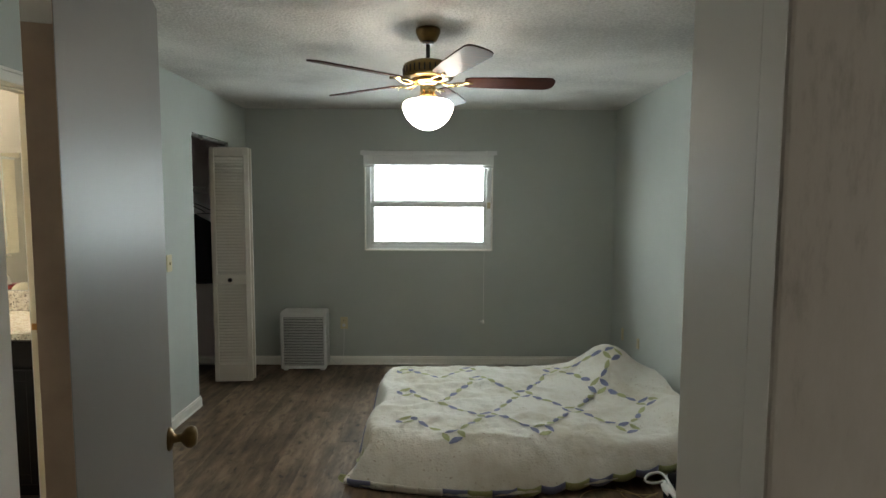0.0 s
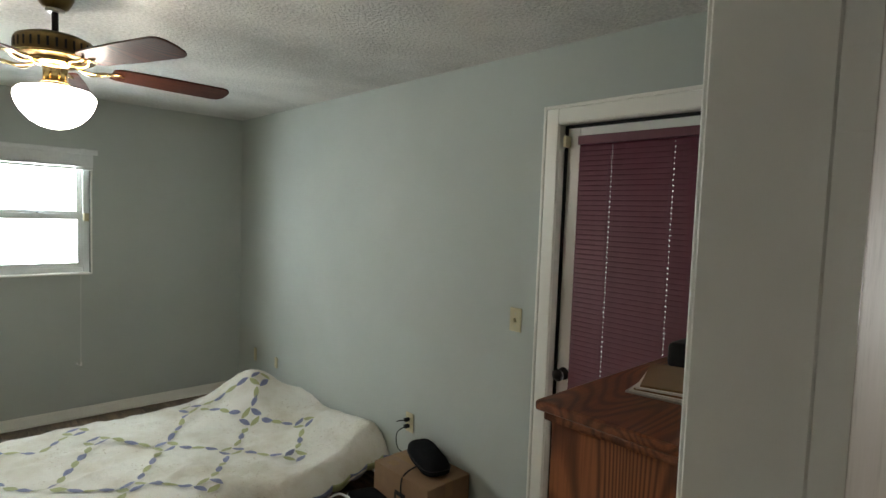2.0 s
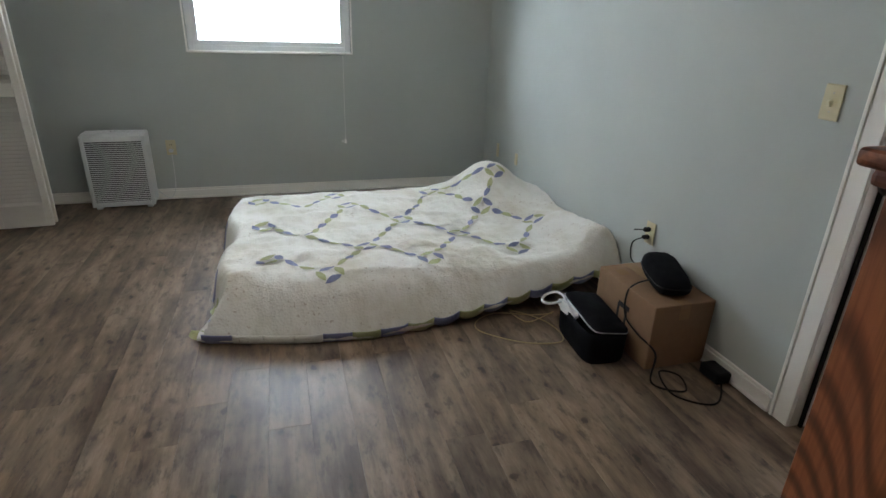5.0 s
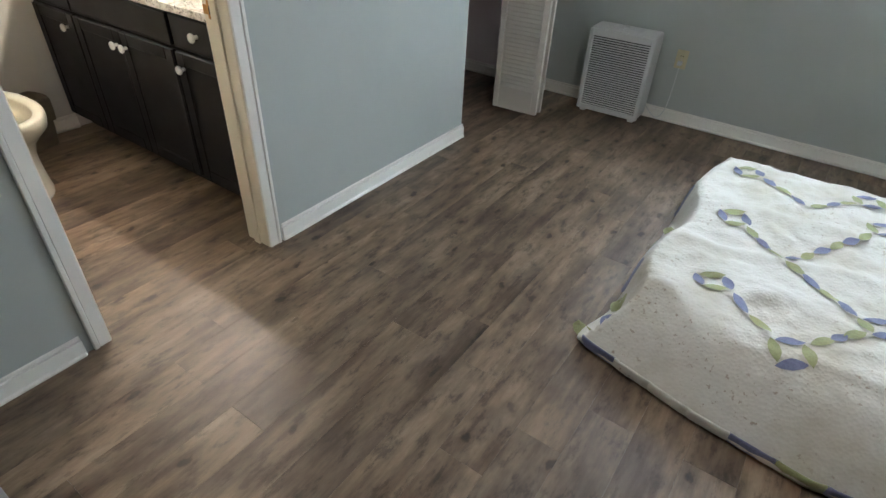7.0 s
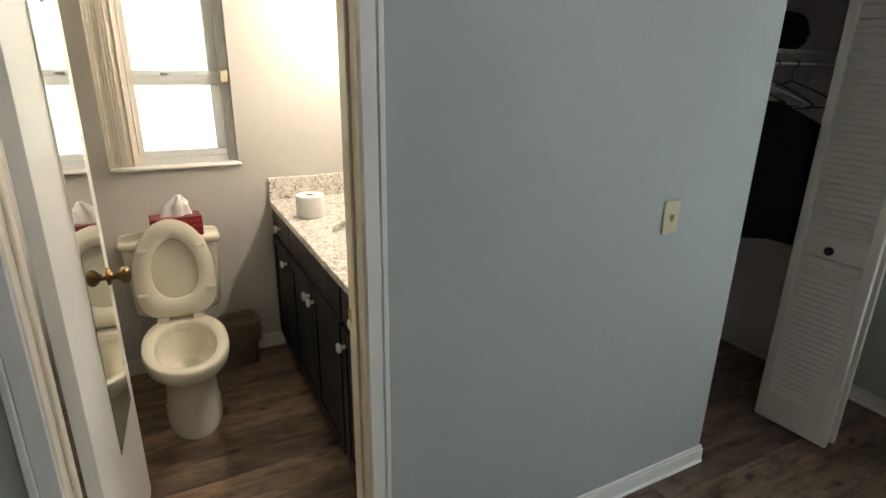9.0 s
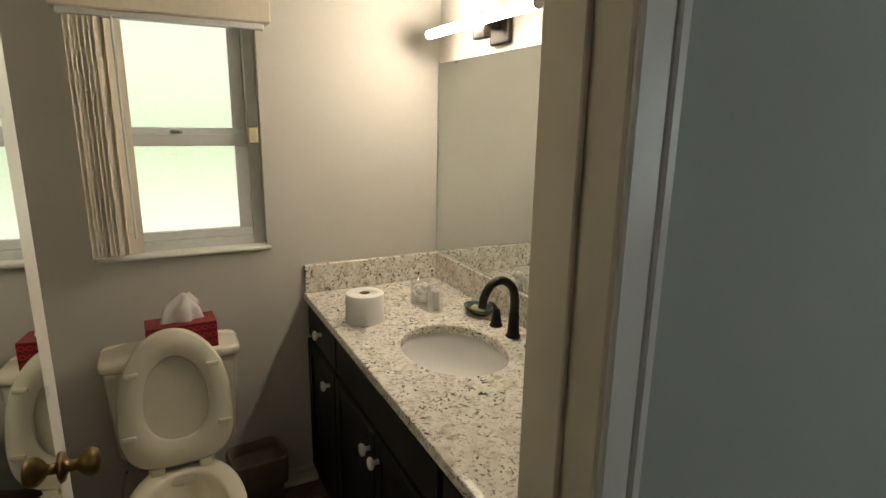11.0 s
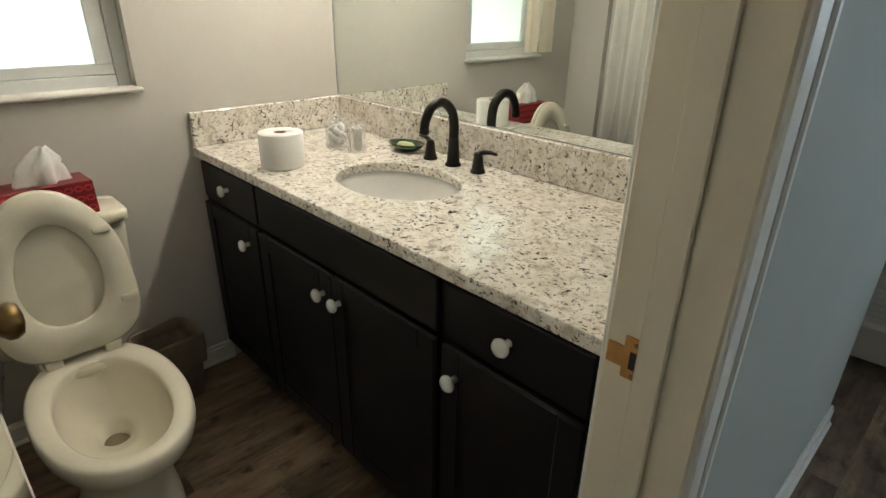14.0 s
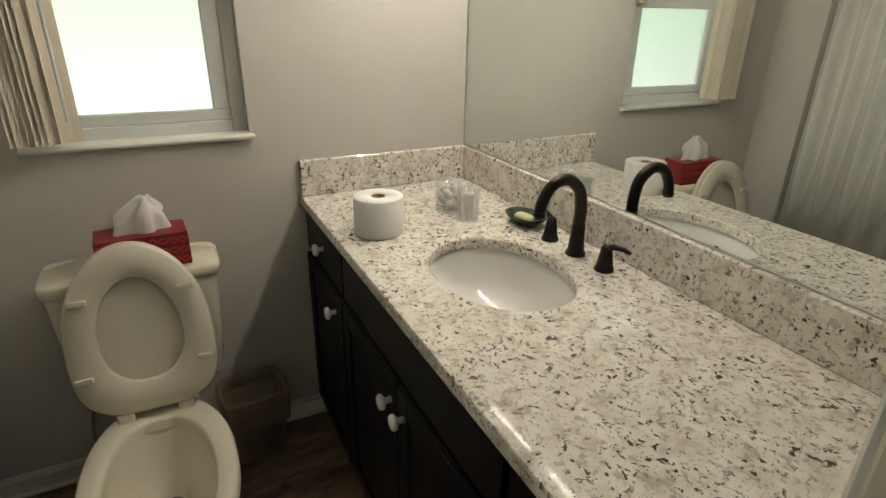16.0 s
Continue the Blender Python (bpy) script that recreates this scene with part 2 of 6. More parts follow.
M_CERAMIC = plain("bone_porcelain", (0.73, 0.69, 0.56), 0.25, 0, 8.0, 0.03, 0.0, 0.12)
M_WHITE_CERAMIC = plain("white_porcelain", (0.82, 0.81, 0.78), 0.1, 0, 8.0, 0.02, 0.0, 0.5)
M_PLASTIC = plain("white_plastic", (0.62, 0.63, 0.62), 0.4, 0, 80.0, 0.04, 0.05)
M_IVORY = plain("ivory_plastic", (0.58, 0.52, 0.33), 0.35, 0, 30.0, 0.06, 0.03)
M_BRASS = plain("polished_brass", (0.62, 0.46, 0.22), 0.22, 1.0, 50.0, 0.15, 0.05)
M_STRIKE = plain("tarnished_brass", (0.48, 0.25, 0.085), 0.3, 1.0, 60.0, 0.3, 0.1)
M_ANTIQUE = plain("antique_brass", (0.20, 0.135, 0.06), 0.34, 1.0, 40.0, 0.35, 0.1)
M_BRONZE = plain("oil_rubbed_bronze", (0.022, 0.018, 0.016), 0.38, 0.7, 40.0, 0.3, 0.05)
M_DARKHOLE = plain("dark_recess", (0.012, 0.012, 0.012), 0.8)
M_STEEL = plain("brushed_steel", (0.55, 0.55, 0.55), 0.3, 1.0)
M_OAK = oak_material("red_oak", (0.115, 0.031, 0.011), (0.30, 0.100, 0.037), 0.45)
M_OAK_TOP = oak_material("red_oak_top", (0.11, 0.029, 0.010), (0.22, 0.066, 0.024), 0.42, 0)
M_BLADE = oak_material("mahogany_blade", (0.035, 0.009, 0.006), (0.10, 0.026, 0.014), 0.55, 0)
M_BLADE.node_tree.nodes["Principled BSDF"].inputs["Specular IOR Level"].default_value = 0.25
M_BURGUNDY = plain("burgundy_vinyl", (0.115, 0.022, 0.040), 0.45, 0, 30.0, 0.12, 0.05)
M_CARD = plain("brown_cardboard", (0.25, 0.148, 0.078), 0.8, 0, 26.0, 0.10, 0.2)
M_TAPE = plain("packing_tape", (0.34, 0.22, 0.12), 0.25)
M_PAPER = plain("white_tissue_paper", (0.80, 0.79, 0.76), 0.9, 0, 120.0, 0.04, 0.4)
M_RED = plain("red_carton", (0.19, 0.011, 0.018), 0.4, 0, 30.0, 0.1)
M_REDPRINT = plain("bright_red_print", (0.46, 0.040, 0.040), 0.4)
M_VANE = plain("beige_blind_vinyl", (0.72, 0.655, 0.53), 0.55, 0, 60.0, 0.06, 0.2)
M_BLIND = plain("white_blind_vinyl", (0.66, 0.67, 0.66), 0.45)
M_WINFRAME = plain("white_aluminium_frame", (0.74, 0.76, 0.75), 0.4, 0, 40.0, 0.05)
M_BIN = plain("taupe_bin_plastic", (0.17, 0.135, 0.10), 0.5, 0, 18.0, 0.4, 0.3)
M_LINER = plain("taupe_bin_liner", (0.165, 0.130, 0.092), 0.42, 0, 40.0, 0.25, 0.4)
M_DRAIN = plain("dark_drain_water", (0.17, 0.145, 0.095), 0.15)
M_CURTAIN = fabric("white_shower_curtain", (0.86, 0.84, 0.78), 90.0, 0.8, 0.05)
M_CURTAIN.node_tree.nodes["Principled BSDF"].inputs["Transmission Weight"].default_value = 0.3
M_SOAPDISH = plain("green_glazed_ceramic", (0.010, 0.035, 0.018), 0.12, 0, 10.0, 0.2, 0, 0.5)
M_SOAP = plain("pale_soap", (0.50, 0.47, 0.26), 0.5)
M_FABRIC_DK = plain("navy_black_canvas", (0.006, 0.0065, 0.008), 0.9, 0, 150.0, 0.2, 0.3)
M_RUBBER = plain("black_rubber", (0.014, 0.014, 0.014), 0.5)
for dark in (M_FABRIC_DK, M_RUBBER, M_BLACK):
    dark.node_tree.nodes["Principled BSDF"].inputs["Specular IOR Level"].default_value = 0.10
M_CORD = plain("tan_cord", (0.42, 0.33, 0.18), 0.8)
M_GLOBE = glow("lit_opal_glass", (1.0, 0.94, 0.86), FAN_GLOW)
M_TUBE = glow("lit_led_bar", (1.0, 0.87, 0.70), BAR_GLOW)
M_YELLOW = plain("yellow_felt", (0.62, 0.60, 0.06), 0.8)
M_VALANCE = fabric("floral_print", (0.30, 0.24, 0.16), 22.0, 0.9, 0.7)
M_DAY = glow("bright_daylight", (0.84, 0.95, 1.0), BED_SKY)
M_PORCH = glow("porch_daylight", (0.95, 0.98, 1.0), 2.0)
M_LIVING_DAY = glow("living_room_daylight", (0.95, 0.98, 1.0), LIVING_SKY)


def garden_glow():
    """Out-of-focus garden behind the frosted bathroom window: pale sky over green."""
    m = Mat("garden_glow", (0, 0, 0), 1.0)
    g = m.t.nodes.new("ShaderNodeNewGeometry")
    sep = m.t.nodes.new("ShaderNodeSeparateXYZ")
    m.link(g.outputs["Position"], sep.inputs[0])
    mr = m.node("ShaderNodeMapRange")
    mr.inputs["From Min"].default_value, mr.inputs["From Max"].default_value = 0.6, 2.6
    m.link(sep.outputs["Z"], mr.inputs["Value"])
    col = m.ramp(mr.outputs[0], [(0.0, (1.0, 1.0, 0.95)), (0.24, (0.97, 1.0, 0.90)), (0.42, (0.62, 0.78, 0.52)), (0.56, (0.82, 0.92, 0.76)), (1.0, (0.90, 0.97, 0.88))])
    m.link(col, m.b.inputs["Emission Color"])
    m.b.inputs["Emission Strength"].default_value = BATH_SKY
    return m.m


def clear(name, gloss=0.10, tint=(1, 1, 1)):
    """Thin clear glass: mostly seen through, with a sharp sheen."""
    m = Mat(name)
    tr, gl, mx = m.t.nodes.new("ShaderNodeBsdfTransparent"), m.t.nodes.new("ShaderNodeBsdfGlossy"), m.t.nodes.new("ShaderNodeMixShader")
    tr.inputs[0].default_value = (*tint, 1)
    gl.inputs["Roughness"].default_value = 0.02
    mx.inputs[0].default_value = gloss
    m.link(tr.outputs[0], mx.inputs[1])
    m.link(gl.outputs[0], mx.inputs[2])
    m.link(mx.outputs[0], m.t.nodes["Material Output"].inputs["Surface"])
    return m.m


def glass(name, rough=0.0, tint=(1, 1, 1), bump=0.0):
    m = Mat(name, tint, rough)
    m.b.inputs["Transmission Weight"].default_value = 1.0
    m.b.inputs["IOR"].default_value = 1.45
    if bump:
        n = m.noise(m.coords(), 120.0, 4.0, 0.7)
        m.colour(m.ramp(n, [(0.35, tuple(c * 0.90 for c in tint)), (0.62, tint)]))
        m.bump(n, bump, 0.003)
    return m.m


M_GARDEN = garden_glow()
M_PANE = clear("window_glass", 0.06)
M_FROST = glass("frosted_glass", 0.45, (0.98, 0.985, 0.92), 0.5)
M_JAR = clear("jar_glass", 0.055, (0.985, 0.985, 0.985))


def jar_material():
    """Thick clear glass; its whitish reflections are put in as a little white diffuse."""
    m = Mat("thick_jar_glass")
    body = m.t.nodes["Material Output"]
    tr, gl, df = (m.t.nodes.new("ShaderNodeBsdf" + k) for k in ("Transparent", "Glossy", "Diffuse"))
    gl.inputs["Roughness"].default_value = 0.03
    df.inputs["Color"].default_value = (0.85, 0.86, 0.85, 1)
    one, two = m.t.nodes.new("ShaderNodeMixShader"), m.t.nodes.new("ShaderNodeMixShader")
    one.inputs[0].default_value, two.inputs[0].default_value = 0.45, 0.16
    m.link(df.outputs[0], one.inputs[1])
    m.link(gl.outputs[0], one.inputs[2])
    m.link(tr.outputs[0], two.inputs[1])
    m.link(one.outputs[0], two.inputs[2])
    m.link(two.outputs[0], body.inputs["Surface"])
    return m.m


M_JARGLASS = jar_material()
M_MIRROR = Mat("mirror_silver", (0.86, 0.90, 0.87), 0.0, 1.0).m


# ---- mesh helpers ----
def link_mesh(name, bm, material, smooth=False):
    me = bpy.data.meshes.new(name)
    bm.normal_update()
    bm.to_mesh(me)
    bm.free()
    for mt in material if isinstance(material, (list, tuple)) else [material]:
        me.materials.append(mt)
    if smooth:
        for poly in me.polygons:
            poly.use_smooth = True
    return new(name, me)


def part(name, bm, material, parent, label="", smooth=False):
    ob = link_mesh(name, bm, material, smooth)
    ob.parent = parent
    return tagged(ob, label)


def thing(name, x, y, z, label, category, group="", rz=0.0):
    ob = new(name)
    ob.empty_display_size = 0.05
    ob.matrix_basis = pose(x, y, z, 0, 0, rz)
    return tagged(ob, label, category, group)


def setting(name, bm, material, label, category):
    return tagged(link_mesh(name, bm, material), label, category, "", "structure")


def add_box(bm, lo, hi, bevel=0.0, m=None, segs=1):
    r = bmesh.ops.create_cube(bm, size=1.0)
    vs = r["verts"]
    c, s = [(a + b) / 2 for a, b in zip(lo, hi)], [abs(b - a) for a, b in zip(lo, hi)]
    for v in vs:
        v.co = Vector((v.co[0] * s[0] + c[0], v.co[1] * s[1] + c[1], v.co[2] * s[2] + c[2]))
    if bevel:
        es = list({e for v in vs for e in v.link_edges})
        out = bmesh.ops.bevel(bm, geom=es, offset=min(bevel, min(s) * 0.45), segments=segs, affect="EDGES", profile=0.6)
        vs = list({v for f in out["faces"] for v in f.verts} | {v for v in vs if v.is_valid})
    if m is not None:
        bmesh.ops.transform(bm, matrix=m, verts=vs)
    return bm


def box(lo, hi, bevel=0.0, m=None, segs=1):
    return add_box(bmesh.new(), lo, hi, bevel, m, segs)


def boxes(lst, bevel=0.0):
    bm = bmesh.new()
    for lo, hi in lst:
        add_box(bm, lo, hi, bevel)
    return bm


def loft(rings, cap=True, bm=None):
    """Skin through rings of points, all with the same count."""
    bm = bm or bmesh.new()
    rows = [[bm.verts.new(p) for p in r] for r in rings]
    n = len(rows[0])
    for a, b in zip(rows, rows[1:]):
        for i in range(n):
            bm.faces.new((a[i], a[(i + 1) % n], b[(i + 1) % n], b[i]))
    if cap:
        bm.faces.new(rows[0][::-1])
        bm.faces.new(rows[-1])
    return bm


def ellipse(cx, cy, z, rx, ry, n=28, power=2.0):
    pts = []
    for i in range(n):
        a = 2 * math.pi * i / n
        c, s = math.cos(a), math.sin(a)
        pts.append((cx + rx * math.copysign(abs(c) ** (2 / power), c), cy + ry * math.copysign(abs(s) ** (2 / power), s), z))
    return pts


def lathe(profile, n=28, bm=None, cap=True):
    """Turned shape about z from (radius, height) pairs."""
    return loft([ellipse(0, 0, z, r, r, n) for r, z in profile], cap, bm)


def tube(points, radius, n=8, bm=None, taper=None):
    """A round bar along a line of points."""
    pts = [Vector(p) for p in points]
    rings = []
    up = Vector((0, 0, 1))
    prev = None
    for i, p in enumerate(pts):
        d = (pts[min(i + 1, len(pts) - 1)] - pts[max(i - 1, 0)]).normalized()
        side = d.cross(up if abs(d.z) < 0.95 else Vector((1, 0, 0))) if prev is None else prev - d * prev.dot(d)
        side.normalize()
        prev = side
        other = d.cross(side)
        r = radius * (taper[i] if taper else 1.0)
        rings.append([p + (side * math.cos(2 * math.pi * k / n) + other * math.sin(2 * math.pi * k / n)) * r for k in range(n)])
    return loft(rings, True, bm)


def arc(pts, steps=6):
    """A smooth line through points (Catmull-Rom)."""
    p = [Vector(q) for q in pts]
    p = [2 * p[0] - p[1]] + p + [2 * p[-1] - p[-2]]
    out = []
    for i in range(1, len(p) - 2):
        for k in range(steps):
            t = k / steps
            out.append(0.5 * (2 * p[i] + (p[i + 1] - p[i - 1]) * t + (2 * p[i - 1] - 5 * p[i] + 4 * p[i + 1] - p[i + 2]) * t * t + (3 * p[i] - p[i - 1] - 3 * p[i + 1] + p[i + 2]) * t ** 3))
    return out + [p[-2]]


def moved(bm, m):
    bmesh.ops.transform(bm, matrix=m, verts=bm.verts)
    return bm


# ---- setting: walls, ceiling, floor ----
T = 0.13
setting("wall_north", boxes([((-2.75, YN, 0), (-0.70, YN + T, CEIL)), ((0.495, YN, 0), (XE + T, YN + T, CEIL)),
                             ((-0.70, YN, 0), (0.495, YN + T, 1.12)), ((-0.70, YN, 2.035), (0.495, YN + T, CEIL))]), M_SAGE,
        "sage green painted bedroom wall round a window", "wall")
setting("wall_east", boxes([((XE, YS - 0.065, 0), (XE + T, 0.89, CEIL)), ((XE, 1.80, 0), (XE + T, YN, CEIL)), ((XE, 0.89, 2.105), (XE + T, 1.80, CEIL))]), M_SAGE,
        "sage green painted bedroom wall with a glazed door", "wall")
setting("wall_south", boxes([((XW - 0.065, YS - T, 0), (-0.505, YS, CEIL)), ((0.305, YS - T, 0), (1.18, YS, CEIL)), ((1.18, YS - 0.065, 0), (XE, YS, CEIL)),
                             ((-0.505, YS - T, 2.06), (0.305, YS, CEIL))]), M_SAGE,
        "sage green painted wall round the bedroom doorway", "wall")
setting("wall_west", boxes([((XW - 0.065, YS, 0), (XW, 1.875, CEIL)), ((XW - 0.065, 2.605, 0), (XW, 4.075, CEIL)), ((XW - 0.065, 1.875, 2.07), (XW, 2.605, CEIL)),
                            ((XW - 0.065, 4.075, 2.075), (XW, 4.78, CEIL)), ((XW - 0.065, 4.78, 0), (XW, YN, CEIL))]), M_SAGE,
        "blue-grey painted wall between bathroom door and closet", "wall")
setting("wall_bath_east", boxes([((XW - T, 0.9, 0), (XW - 0.066, 1.875, CEIL)), ((XW - T, 2.605, 0), (XW - 0.066, YM, CEIL)), ((XW - T, 1.875, 2.07), (XW - 0.066, 2.605, CEIL))]), M_BATH,
        "warm grey painted bathroom wall beside the door", "wall")
setting("wall_bath_north", box((XB, YM, 0), (XW - 0.066, YM + 0.065, CEIL)), M_BATH, "warm grey painted wall behind the vanity", "wall")
setting("wall_bath_west", boxes([((XB - T, 0.7, 0), (XB, 1.965, CEIL)), ((XB - T, 2.547, 0), (XB, YM + 0.065, CEIL)), ((XB - T, 1.965, 0), (XB, 2.547, 1.105)),
                                 ((XB - T, 1.965, 2.0), (XB, 2.547, CEIL))]), M_BATH, "warm grey painted bathroom wall round a window", "wall")
setting("wall_shower", boxes([((XB, YBS - 0.12, 0), (-3.44, YBS, CEIL)), ((-3.44, YBS - 0.12, 2.11), (XW - T, YBS, CEIL)), ((XB, 0.72, 0), (XW - T, 0.82, CEIL)), ((XB, 0.82, 2.11), (XW - T, YBS - 0.12, 2.15))]), M_BATH,
        "warm grey painted wing wall and soffit before the shower", "wall")
setting("wall_closet", boxes([((-2.70, YM + 0.066, 0), (-2.60, YN, CEIL)), ((-2.60, YM + 0.066, 0), (XW - 0.066, YM + 0.12, CEIL))]), M_CLOSET,
        "dull mauve painted closet inside", "wall")
setting("wall_closet_lining", boxes([((-2.60, YN - 0.012, 0), (XW - 0.066, YN - 0.002, CEIL)), ((XW - 0.075, YM + 0.12, 0), (XW - 0.066, 4.075, CEIL))]), M_CLOSET, "dull mauve closet end wall", "wall")
setting("wall_hall", boxes([((-0.78, -1.9, 0), (-0.66, YS - T, CEIL)), ((-0.66, -2.0, 0), (5.2, -1.9, CEIL)), ((0.33, -1.9, 0), (0.43, -0.36, CEIL)), ((0.33, -0.36, 2.06), (0.43, 0.465, CEIL)),
                            ((5.05, -1.9, 0), (5.2, 0.95, CEIL)), ((XE + T, 0.90, 0), (5.05, 1.0, CEIL))]), M_BATH,
        "warm grey painted hall and living room walls", "wall")
setting("ceiling", boxes([((XB - T, -2.0, CEIL), (5.2, YN + T, CEIL + 0.06))]), M_CEIL, "white popcorn-textured ceiling", "ceiling")
setting("subfloor", box((XB - T, -2.0, -0.12), (5.2, YN + T, -0.012)), M_DARKHOLE, "dark subfloor under the planks", "floor")


def run_trim(name, pts_list, label, h=0.085, d=0.014):
    """Baseboards: each run is (from, to, into-the-room direction), with a stepped and rounded cap and a shoe."""
    bm = bmesh.new()
    for (x0, y0), (x1, y1), (nx, ny) in pts_list:
        for z0, z1, dd, bev in ((0.0, h - 0.018, d, 0.001), (h - 0.018, h, d * 0.62, 0.004), (0.0, 0.018, d + 0.008, 0.006)):
            lo = (min(x0, x1, x0 + nx * dd, x1 + nx * dd), min(y0, y1, y0 + ny * dd, y1 + ny * dd), z0)
            hi = (max(x0, x1, x0 + nx * dd, x1 + nx * dd), max(y0, y1, y0 + ny * dd, y1 + ny * dd), z1)
            add_box(bm, lo, hi, bev)
    return setting(name, bm, M_TRIM, label, "baseboard")


run_trim("baseboard", [((XW, YN), (XE, YN), (0, -1)), ((XE, 1.875), (XE, YN), (-1, 0)), ((XW, 2.662), (XW, 4.088), (1, 0)), ((XW - 0.065, 4.075), (XW + 0.012, 4.075), (0, 1)),
                       ((XW, 0.61), (XW, 1.805), (1, 0)), ((XW, 4.78), (XW, YN), (1, 0)), ((-1.8, YS), (-0.58, YS), (0, 1)), ((0.38, YS), (XE, YS), (0, 1))],
         "white painted baseboard along the bedroom walls")
run_trim("baseboard_bath", [((XB, 1.65), (XB, 2.71), (1, 0))], "white painted bathroom baseboard")
run_trim("baseboard_closet", [((-2.6, YN - 0.012), (XW - 0.08, YN - 0.012), (0, -1)), ((-2.6, 3.5), (-2.6, YN - 0.02), (1, 0))], "white painted closet baseboard")
run_trim("baseboard_living", [((5.05, -1.9), (5.05, 0.9), (-1, 0)), ((1.8, 0.9), (5.0, 0.9), (0, -1))], "white painted living room baseboard")


def door_frame(name, axis, w0, w1, a, b, h, label, face_lo=True, face_hi=True, cw=0.062, stop=0.011, mat=None, casing=None):
    """Jambs, head and casings of an opening: axis 'x' means the wall runs along x, from w0 to w1 in depth; a..b the clear width, h its height."""
    bm, board = bmesh.new(), bmesh.new()

    def put(u0, u1, d0, d1, z0, z1, bev=0.003, bm=bm):
        if axis == "x":
            add_box(bm, (u0, d0, z0), (u1, d1, z1), bev)
        else:
            add_box(bm, (d0, u0, z0), (d1, u1, z1), bev)

    j = 0.018
    put(a - j, a, w0 - 0.004, w1 + 0.004, 0, h)
    put(b, b + j, w0 - 0.004, w1 + 0.004, 0, h)
    put(a - j, b + j, w0 - 0.004, w1 + 0.004, h, h + j)
    mid = (w0 + w1) / 2
    for u0, u1 in ((a, a + stop), (b - stop, b)) if stop else ():
        put(u0, u1, mid - 0.02, mid + 0.016, 0, h - 0.001, 0.002)
    if stop:
        put(a, b, mid - 0.02, mid + 0.016, h - stop, h, 0.002)
    for on, d0, sgn in ((face_lo, w0, -1), (face_hi, w1, 1)):
        if not on:
            continue
        for t0, t1, th in ((0.004, cw - 0.016, 0.011), (cw - 0.016, cw, 0.015)):
            e0, e1 = sorted((d0, d0 + sgn * th))
            put(a - t1, a - t0, e0, e1, 0, h + t1, 0.003, board)
            put(b + t0, b + t1, e0, e1, 0, h + t1, 0.003, board)
            put(a - t0, b + t0, e0, e1, h + t0, h + t1, 0.003, board)
    setting(name.replace("frame", "casing"), board, casing or M_TRIM, "white painted moulded door casing", "door casing")
    return setting(name, bm, mat or M_TRIM, label, "door frame")


door_frame("door_frame_1", "x", YS - T, YS, -0.487, 0.287, 2.042, "white painted bedroom door frame", False, True, 0.062, 0.0)
door_frame("door_frame_2", "y", XW - T, XW, 1.893, 2.587, 2.052, "cream painted bathroom door frame", True, True, 0.062, 0.009, M_CREAM)
door_frame("door_frame_3", "y", XE, XE + T, 0.908, 1.782, 2.087, "white painted frame of the glazed door", True, False, 0.085)
door_frame("door_frame_4", "y", 0.33, 0.43, -0.342, 0.505, 2.042, "white painted living room door frame", True, False)


# planks of the floor, laid along y
def build_floor():
    rng = random.Random(5)
    root = tagged(new("floor"), "grey-brown wood-look vinyl plank floor", "floor", "", "structure")
    shared = {}

    def plank_mesh(w, l):
        key = (round(w, 3), round(l, 2))
        if key not in shared:
            c, t = 0.0006, 0.010
            bm = loft([[(0, 0, -t), (w, 0, -t), (w, l, -t), (0, l, -t)], [(0, 0, -c), (w, 0, -c), (w, l, -c), (0, l, -c)], [(c, c, 0), (w - c, c, 0), (w - c, l - c, 0), (c, l - c, 0)]])
            me = bpy.data.meshes.new("plank")
            bm.normal_update()
            bm.to_mesh(me)
            bm.free()
            me.materials.append(M_FLOOR)
            shared[key] = me
        return shared[key]

    W, L = 0.15, 1.22
    x = XB
    while x < XE + 0.12:
        y0 = 0.82 if x < -1.98 else (-1.9 if -0.7 < x < 0.4 else 0.47)
        y = y0 - rng.choice((0.15, 0.35, 0.55, 0.75, 0.95))
        y1 = YN
        while y < y1:
            a, b = max(y, y0), min(y + L, y1)
            if b - a > 0.04:
                ob = new("plank", plank_mesh(W - 0.0004, b - a - 0.0004))
                ob.location = (x, a, 0)
                ob.parent = root
            y += L
        x += W
    bm = bmesh.new()
    x = 0.43
    while x < 5.0:
        y = -1.9 - rng.random()
        while y < 0.9:
            a, b = max(y, -1.9), min(y + L, 0.465 if x < 1.8 else 0.9)
            if b - a > 0.04:
                add_box(bm, (x, a, -0.010), (x + W - 0.001, b - 0.001, -0.0012 if x < XE + 0.15 else 0.0))
            y += L
        x += W
    tagged(part("plank_field", bm, M_FLOOR, root), "wood-look planks in the living room", "", "", "stuff")


